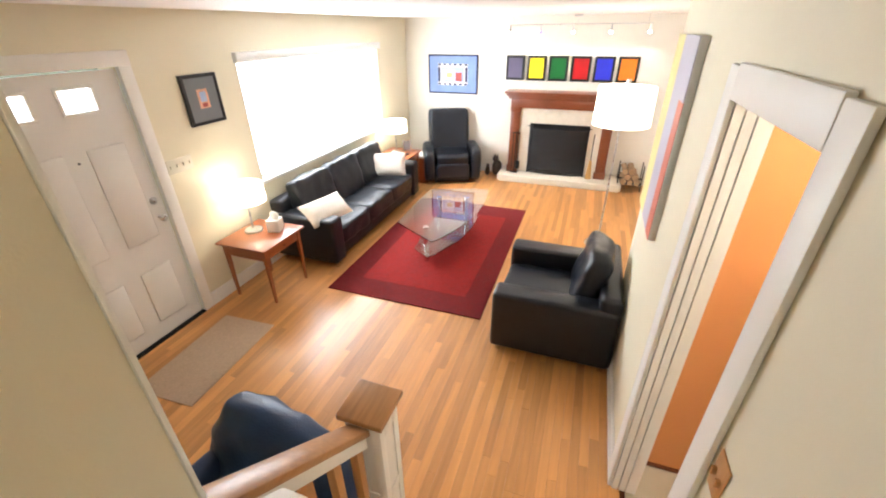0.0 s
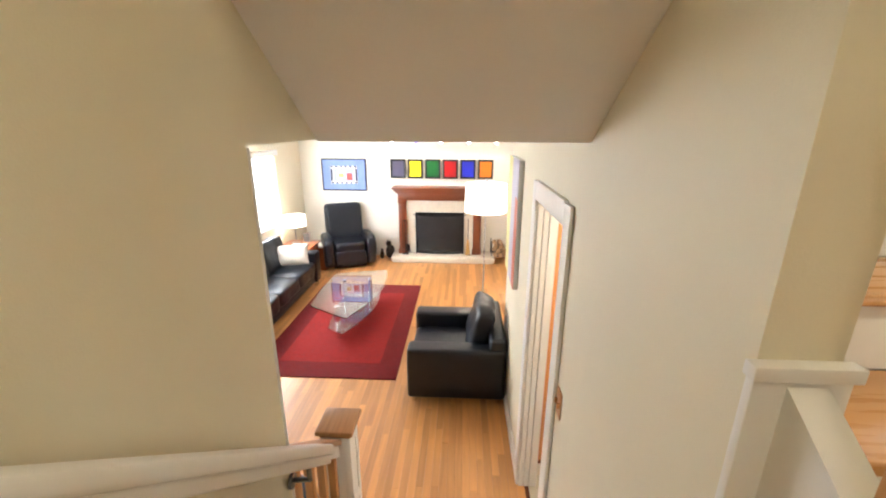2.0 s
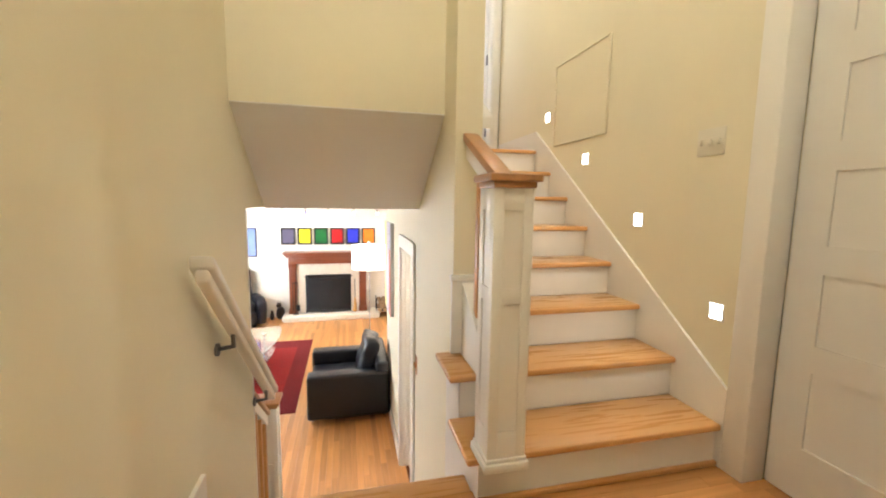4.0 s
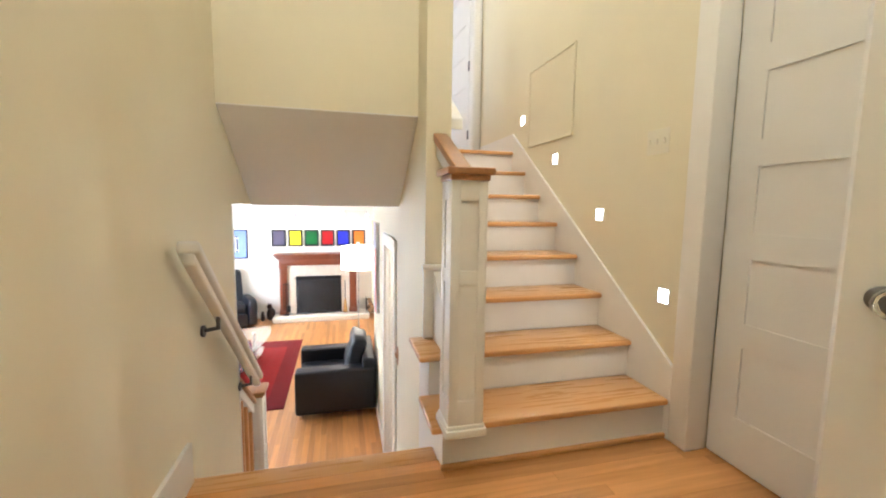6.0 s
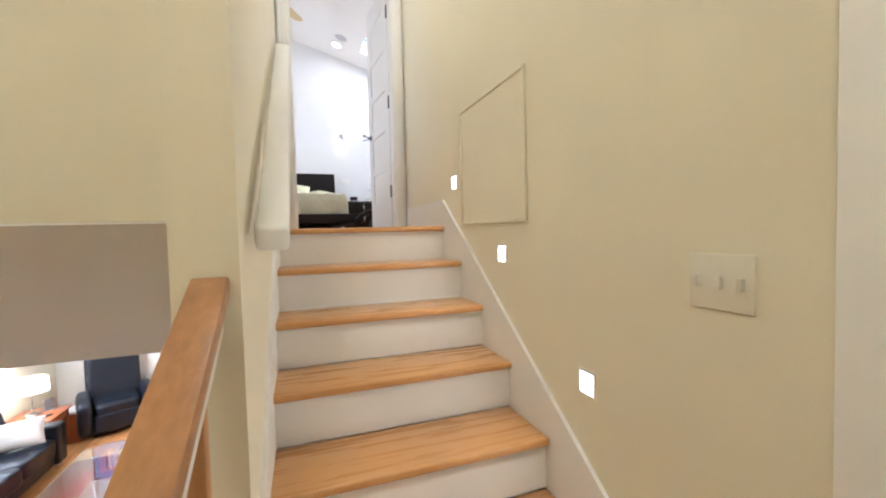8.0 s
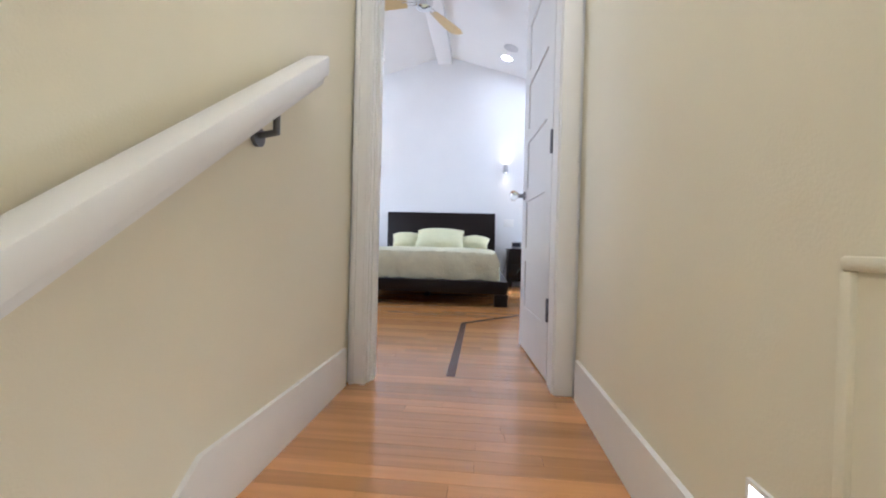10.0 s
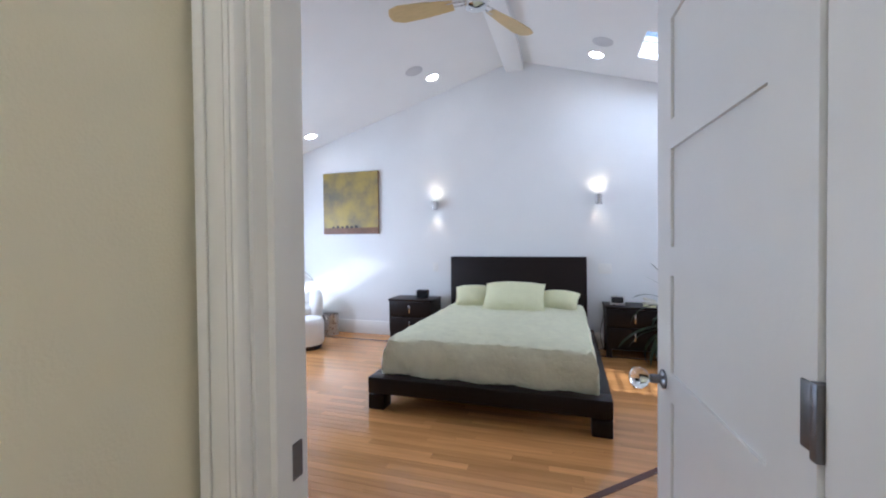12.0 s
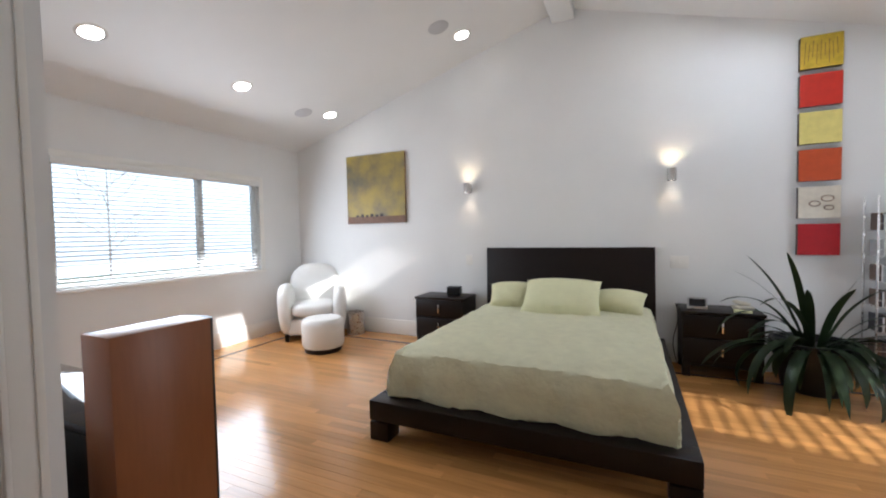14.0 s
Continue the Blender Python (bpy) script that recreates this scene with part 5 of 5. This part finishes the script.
# wall sconces
for x in (-0.485, 1.505):
    s = thing("wall_sconce", (x, 6.335, 3.26), "small chrome up and down wall light, lit", "light", group="sconces beside the bed")
    part("backplate", box(-0.035, 0.035, -0.012, 0, -0.05, 0.05, 0.004), CHROME, s)
    tube = lathe([(0.040, -0.055), (0.040, 0.055), (0.036, 0.055), (0.036, -0.055)], 24)
    bmesh.ops.delete(tube, geom=[f for f in tube.faces if len(f.verts) > 4], context="FACES_ONLY")
    part("shade", tube, CHROME, s).location = (0, -0.065, 0)
    part("bulb", soft(0.03, 0.03, 0.04, 2.2, 4, (0, -0.065, 0)), BULB, s)
    for dz, pw in ((1, 2.0), (-1, 1.5)):
        lamp("sconce_light", "SPOT", (x, 6.265, 3.26 + dz * 0.04), pw, (1.0, 0.72, 0.42), 0.012, target=(x, 6.275, 3.26 + dz), spot=115 if dz > 0 else 75)

ART_SKY = two_tone("stormy_gold_paint", (0.13, 0.115, 0.085), (0.40, 0.29, 0.06), 2.6, 0.45)
ART_EARTH = flat("umber_paint", (0.16, 0.075, 0.035), 0.5, 0.4, 14)
ART_DARK = flat("dark_umber_paint", (0.035, 0.022, 0.016), 0.5)
herd = [(0, 1, 0, 0.10, ART_EARTH), (0, 1, 0.10, 1, ART_SKY)] + [(0.16 + i * 0.085, 0.21 + i * 0.085, 0.095, 0.125 + 0.012 * (i % 2), ART_DARK) for i in range(6)]
picture((-1.735, 6.335, 3.335), 0, 0.86, 0.86, 0.035, ART_EARTH, 0.0, herd, "square canvas of a golden stormy sky over dark hills", name="canvas_painting")
cols = (("gold", (0.55, 0.38, 0.03)), ("vermilion", (0.55, 0.03, 0.015)), ("straw_yellow", (0.72, 0.62, 0.20)), ("rust", (0.52, 0.08, 0.02)), ("ivory", (0.70, 0.66, 0.56)), ("crimson", (0.42, 0.005, 0.012)))
for i, (nm, c) in enumerate(cols):
    q = picture((2.545, 6.335, 4.155 - i * 0.30), 0, 0.265, 0.255, 0.05, ART_DARK, 0.0, [(0.0, 1.0, 0, 1, flat(nm + "_canvas_paint", c, 0.5, 0.15 if i else 0.35, 18))], "small square canvas painted " + nm.replace("_", " "), name="canvas_painting", group="column of small canvases")
    if nm == "ivory":
        for x, z, r in ((-0.03, -0.01, 0.035), (0.05, 0.03, 0.04), (0.06, -0.045, 0.03)):
            bm = bmesh.new()
            for k in range(14):
                a_, b_ = 2 * math.pi * k / 14, 2 * math.pi * (k + 1) / 14
                rod((x + r * math.cos(a_), -0.054, z + 0.6 * r * math.sin(a_)), (x + r * math.cos(b_), -0.054, z + 0.6 * r * math.sin(b_)), 0.003, 5, bm)
            part("ring_stroke", bm, ART_EARTH, q)
    if nm == "gold":
        for k in range(9):
            part("scribble", rod((-0.11 + k * 0.026, -0.053, -0.10 + 0.03 * (k % 3)), (-0.10 + k * 0.024, -0.053, 0.09 - 0.03 * (k % 2)), 0.0018, 5), ART_EARTH, q)
switch_plate((1.575, 6.335, 2.455), 0, 0.15, 3, "white triple switch plate beside the bed", m=TRIM)
switch_plate((-0.50, 6.335, 2.455), 0, 0.08, 1, "white switch plate beside the bed", m=TRIM)

# club chair, ottoman, bin
cc = thing("club_chair", (-2.44, 5.93, BF), "rounded white leather club chair in the corner", "armchair", 38)
part("base", box(-0.28, 0.28, -0.30, 0.26, 0.07, 0.26, 0.03, 3), WHITE_LEATHER, cc)
part("seat_cushion", soft(0.50, 0.56, 0.16, 4, 8, (0, -0.08, 0.36), 0.004), WHITE_LEATHER, cc)
bk = soft(0.66, 0.2, 0.86, 2.7, 10, (0, 0.26, 0.46), 0.004, Matrix.Rotation(radians(-10), 4, "X"))
part("backrest", bk, WHITE_LEATHER, cc)
for s in (-1, 1):
    part("armrest", soft(0.17, 0.62, 0.60, 3.2, 9, (s * 0.31, -0.04, 0.36), 0.003, Matrix.Rotation(radians(s * 4), 4, "Y")), WHITE_LEATHER, cc)
    for y in (-0.26, 0.22):
        part("foot", cyl(0.028, 0.035, 0, 0.08, 4, TX((s * 0.29, y, 0)) @ Matrix.Rotation(math.pi / 4, 4, "Z")), ESPRESSO, cc)
ot = thing("ottoman", (-1.87, 5.44, BF), "round white leather ottoman with dark base", "ottoman")
part("base", lathe([(0.19, 0), (0.195, 0.05)]), ESPRESSO, ot)
part("cushion", lathe([(0.205, 0.05), (0.22, 0.08), (0.222, 0.29), (0.215, 0.33), (0.19, 0.355), (0.1, 0.365)], 36), WHITE_LEATHER, ot)
wb = thing("waste_bin", (-1.98, 6.16, BF), "brushed steel waste bin by the wall", "bin")
part("drum", lathe([(0.105, 0), (0.11, 0.28), (0.105, 0.28), (0.10, 0.02), (0.02, 0.015)], 30), STEEL, wb)

# media cabinet and tall end panel
md = thing("media_cabinet", (-1.44, 2.96, BF), "low black gloss media cabinet", "cabinet")
part("body", box(-0.86, 0.86, -0.16, 0.17, 0.04, 0.54, 0.004), BLACK, md)
part("top", box(-0.87, 0.87, -0.17, 0.18, 0.54, 0.575, 0.003), BLACK_GLOSS, md)
part("plinth", box(-0.83, 0.83, -0.14, 0.15, 0, 0.04), BLACK, md)
ep = thing("tall_cabinet", (-0.47, 2.96, BF), "tall narrow brown veneer cabinet with rounded dark edge", "cabinet")
part("body", box(-0.088, 0.088, -0.19, 0.16, 0.0, 0.92, 0.002), BROWN, ep)
part("edge", cyl(0.088, 0.088, 0.0, 0.917, 24, TX((0, 0.16, 0)) @ Matrix.Diagonal((1, 0.4, 1, 1))), BLACK, ep, "rounded black edge")

# plant
pl = thing("potted_plant", (2.42, 5.96, BF), "large strap leaved plant in a black pot", "plant")
pot = part("pot", lathe([(0.17, 0), (0.19, 0.02), (0.265, 0.35), (0.27, 0.38), (0.25, 0.38), (0.235, 0.32), (0.02, 0.31)], 30), BLACK, pl, "dark tapered pot")
rng = random.Random(7)
for i in range(66):
    a = rng.uniform(0, 2 * math.pi)
    up = rng.random() ** 2.6
    L = rng.uniform(0.45, 0.95)
    lean = radians(12 + 62 * (1 - up))
    bend = rng.uniform(1.4, 3.0) * (0.35 if up > 0.85 else 1)
    w = rng.uniform(0.032, 0.056)
    bm = bmesh.new()
    prev = None
    pos, ang = Vector((0, 0)), lean
    n = 11
    for k in range(n + 1):
        t = k / n
        half = w * (0.45 + 1.3 * t) * (1 - t) ** 0.6 * 0.75 + 0.001
        row = [Vector((pos.x, -half, pos.y + 0.012 * (1 - t))), Vector((pos.x, 0, pos.y)), Vector((pos.x, half, pos.y + 0.012 * (1 - t)))]
        row = [bm.verts.new(v) for v in row]
        if prev:
            for j in range(2):
                bm.faces.new((prev[j], row[j], row[j + 1], prev[j + 1]))
        prev = row
        pos += Vector((math.sin(ang), math.cos(ang))) * (L / n)
        ang += bend / n * (0.4 + 1.2 * t)
    bmesh.ops.solidify(bm, geom=bm.faces[:], thickness=0.0015)
    lf = part("leaf", bm, LEAF, pl)
    r0 = rng.uniform(0.0, 0.1)
    lf.matrix_basis = TX((r0 * math.cos(a), r0 * math.sin(a) * 0.6, 0.30)) @ Matrix.Rotation(a, 4, "Z")
    if math.sin(a) > 0.25:
        lf.matrix_basis = TX((r0 * math.cos(a), -0.05, 0.30)) @ Matrix.Rotation(-a, 4, "Z")

# wire rack with discs
rk = thing("media_rack", (3.02, 6.17, BF), "tall wire rack packed with media cases", "rack")
for x in (-0.20, 0.20):
    for y in (-0.08, 0.12):
        part("post", rod((x, y, 0), (x, y, 1.46), 0.007), STEEL, rk)
CASES = [flat(n_, c_, 0.3, 0.2, 30) for n_, c_ in (("grey_case", (0.35, 0.36, 0.37)), ("dark_case", (0.04, 0.04, 0.05)), ("white_case", (0.70, 0.70, 0.70)), ("brown_case", (0.12, 0.08, 0.06)))]
for i in range(7):
    z = 0.06 + i * 0.19
    part("shelf", boxes((-0.2, 0.2, -0.082, -0.076, z, z + 0.006), (-0.2, 0.2, 0.116, 0.122, z, z + 0.006), (-0.2, 0.2, -0.082, -0.076, z + 0.05, z + 0.055), (-0.2, 0.2, 0.0, 0.006, z, z + 0.006)), STEEL, rk)
    x = -0.185
    while x < 0.17:
        w = rng.choice((0.010, 0.012, 0.024))
        if rng.random() < 0.9:
            part("case", box(x, x + w - 0.0015, -0.07, 0.07, z + 0.006, z + 0.006 + rng.uniform(0.11, 0.13)), rng.choice(CASES), rk, smooth=False)
        x += w

# ceiling fan
fan = thing("ceiling_fan", (0.54, 4.21, 4.87), "ceiling fan with maple blades and steel hub", "fan")
part("canopy", lathe([(0.03, -0.08), (0.065, -0.05), (0.07, 0)]), STEEL, fan)
part("downrod", cyl(0.012, 0.012, -0.26, -0.05, 12), STEEL, fan)
part("motor", lathe([(0.03, -0.40), (0.075, -0.385), (0.095, -0.34), (0.095, -0.28), (0.05, -0.25), (0.02, -0.24)], 28), CHROME, fan, "polished steel motor")
for k in range(3):
    a = radians(62 + 120 * k)
    arm = part("blade_arm", boxes((0.07, 0.22, -0.03, -0.018, -0.345, -0.338), (0.07, 0.22, 0.018, 0.03, -0.345, -0.338), bevel=0.001), STEEL, fan)
    arm.matrix_basis = Matrix.Rotation(a, 4, "Z")
    outline = [(0.17, -0.045), (0.40, -0.075), (0.58, -0.085), (0.66, -0.06), (0.68, 0.0), (0.66, 0.06), (0.58, 0.085), (0.40, 0.075), (0.17, 0.045)]
    bl = part("blade", extrude_poly(outline, -0.004, 0.004), BLADE, fan)
    bl.matrix_basis = Matrix.Rotation(a, 4, "Z") @ TX((0, 0, -0.345)) @ Matrix.Rotation(radians(12), 4, "X")

# recessed downlights and ceiling speakers
tilt_w = math.atan(SL)
for x, y, lit in ((-0.356, 5.85, 1), (-2.16, 4.77, 1), (-2.10, 5.93, 1), (-2.18, 3.60, 1), (1.46, 5.85, 1), (-0.356, 3.6, 1), (-0.47, 5.55, 0), (-2.22, 5.62, 0), (1.50, 5.55, 0)):
    t = thing("downlight" if lit else "ceiling_speaker", (x, y, gz(x)), "lit round recessed downlight" if lit else "round flush white ceiling speaker", "light" if lit else "speaker", group="downlights in the bedroom ceiling" if lit else "")
    t.matrix_basis = TX((x, y, gz(x))) @ Matrix.Rotation(-tilt_w if x < RX else tilt_w, 4, "Y")
    if lit:
        ring = lathe([(0.085, -0.006), (0.095, 0.0), (0.07, 0.0), (0.072, -0.006)], 28)
        bmesh.ops.delete(ring, geom=[f for f in ring.faces if len(f.verts) > 4], context="FACES_ONLY")
        part("trim_ring", ring, TRIM, t)
        part("lens", lathe([(0.07, -0.004), (0.068, -0.001)], 24), BULB, t, "glowing lens")
    else:
        part("grille", lathe([(0.09, -0.006), (0.10, -0.001)], 28), flat("speaker_grille", (0.55, 0.55, 0.56), 0.7), t)

# bare trees outside the bedroom window


def bare_tree(at, h, seed, label):
    t = thing("tree", at, label, "tree")
    r = random.Random(seed)
    part("trunk", cyl(0.09, 0.03, 0, h, 10), BARK, t)
    bm = bmesh.new()

    def branch(p, d, ln, rad, depth):
        q = p + d * ln
        rod(p, q, rad, 5, bm)
        if depth:
            for _ in range(3):
                nd = (d + Vector((r.uniform(-0.8, 0.8), r.uniform(-0.8, 0.8), r.uniform(-0.2, 0.6)))).normalized()
                branch(p + d * ln * r.uniform(0.5, 1.0), nd, ln * 0.66, rad * 0.6, depth - 1)

    for k in range(9):
        a = k * 2.4
        branch(Vector((0, 0, h * (0.4 + 0.06 * k))), Vector((math.cos(a), math.sin(a), 0.6)).normalized(), h * 0.2, 0.022, 3)
    part("crown", bm, BARK, t, "bare tangled branches")
    return t


bare_tree((-26, 7.5, -1.75), 8.5, 3, "bare winter tree outside the window")
bare_tree((-29, 16.5, -1.75), 9.0, 5, "bare winter tree outside the window")

# ---- floors, plank by plank ----


def plank_floor(name, x0, x1, y0, y1, z, along, width, near, label, m, m_rest, skip=()):
    """Narrow boards over a subfloor. near: (x0, x1, y0, y1) whose boards are parts of their own."""
    base = structure(name, box(x0, x1, y0, y1, z - 0.09, z - 0.012), INLAY, label, "floor")
    r = random.Random(len(name) * 7 + 1)
    lengths = (0.6, 0.85, 1.1, 1.4)
    mesh = {}
    for L in lengths:
        g_ = 0.00035
        b_ = box(g_, L - g_, g_, width - g_, -0.012, 0.0) if along == "x" else box(g_, width - g_, g_, L - g_, -0.012, 0.0)
        top = [e for e in b_.edges if all(v.co.z > -0.001 for v in e.verts)]
        bmesh.ops.bevel(b_, geom=top, offset=0.0005, segments=1, affect="EDGES")
        mesh[L] = mesh_of("plank", b_, m, False)
    rest, count = [], 0
    a0, a1, c0, c1 = (x0, x1, y0, y1) if along == "x" else (y0, y1, x0, x1)
    c = c0
    while c < c1 - 0.004:
        w = min(width, c1 - c)
        a = a0
        start = r.uniform(0.25, 1.2)
        first = True
        while a < a1 - 0.001:
            L = min(start if first else r.choice(lengths), a1 - a)
            mx, my = (a + L / 2, c) if along == "x" else (c, a + L / 2)
            if not any(s[0] <= mx <= s[1] and s[2] <= my <= s[3] for s in skip):
                inside = near[0] <= mx <= near[1] and near[2] <= my <= near[3]
                if inside and not first and L in mesh and w == width and count < 300:
                    p = new("plank", mesh[L])
                    p.parent = base
                    p.location = (a, c, z) if along == "x" else (c, a, z)
                    count += 1
                else:
                    rest.append((a, a + L, c, c + w))
            a += L
            first = False
        c += width
    vs, fs_ = [], []
    for a, b_, c, d in rest:
        k = len(vs)
        g_ = 0.00035
        for zz in (z - 0.012, z):
            for p, q in ((a + g_, c + g_), (b_ - g_, c + g_), (b_ - g_, d - g_), (a + g_, d - g_)):
                vs.append((p, q, zz) if along == "x" else (q, p, zz))
        f = [(0, 1, 5, 4), (1, 2, 6, 5), (2, 3, 7, 6), (3, 0, 4, 7), (4, 5, 6, 7)]
        if along != "x":
            f = [t[::-1] for t in f]
        fs_ += [tuple(k + i for i in t) for t in f]
    me = bpy.data.meshes.new("planks")
    me.from_pydata(vs, [], fs_)
    me.materials.append(m_rest)
    o = new("planks", me)
    o.parent = base
    tagged(o, kind="stuff")
    return base


plank_floor("floor_living", -3.08, 2.3, -0.7, 6.85, FL, "y", 0.057, (-1.6, 0.525, 0.5, 3.4), "warm oak strip floor of the living room", PLANK_Y, PLANK_Y_REST, skip=((0.53, 2.3, -0.7, 2.63), (-0.4, 0.53, -0.7, 0.40)))
plank_floor("floor_landing", -0.45, 1.715, -3.6, -0.86, 0.0, "x", 0.057, (-0.45, 1.64, -2.2, -0.86), "warm oak strip floor of the landing", PLANK_X, PLANK_X_REST)
plank_floor("floor_stair_head", 0.652, 1.556, 0.96, 1.91, BF, "x", 0.057, (0.6, 1.6, 0.9, 2.0), "oak floor at the head of the stairs", PLANK_X, PLANK_X_REST)
plank_floor("floor_bedroom", -3.03, 4.1, 1.91, 6.335, BF, "x", 0.057, (-0.6, 2.6, 2.0, 4.2), "glossy oak strip floor of the bedroom", PLANK_X, PLANK_X_REST)
structure("trim_floor_inlay", boxes((0.0, 0.36, 2.64, 2.68, BF, BF + 0.0012), (1.05, 1.09, 1.93, 3.17, BF, BF + 0.0012), (-2.72, -2.68, 3.20, 5.98, BF, BF + 0.0012), (-2.72, 3.8, 5.98, 6.02, BF, BF + 0.0012), (1.75, 3.8, 3.84, 3.88, BF, BF + 0.0012)), INLAY, "dark inlaid border strip in the floor", "trim")
inl = box(0, 0.96, -0.02, 0.02, 0, 0.0014, m=TX((1.07, 3.17, BF)) @ Matrix.Rotation(radians(45), 4, "Z"))
structure("trim_floor_inlay_corner", inl, INLAY, "dark diagonal inlay strip in the floor", "trim")
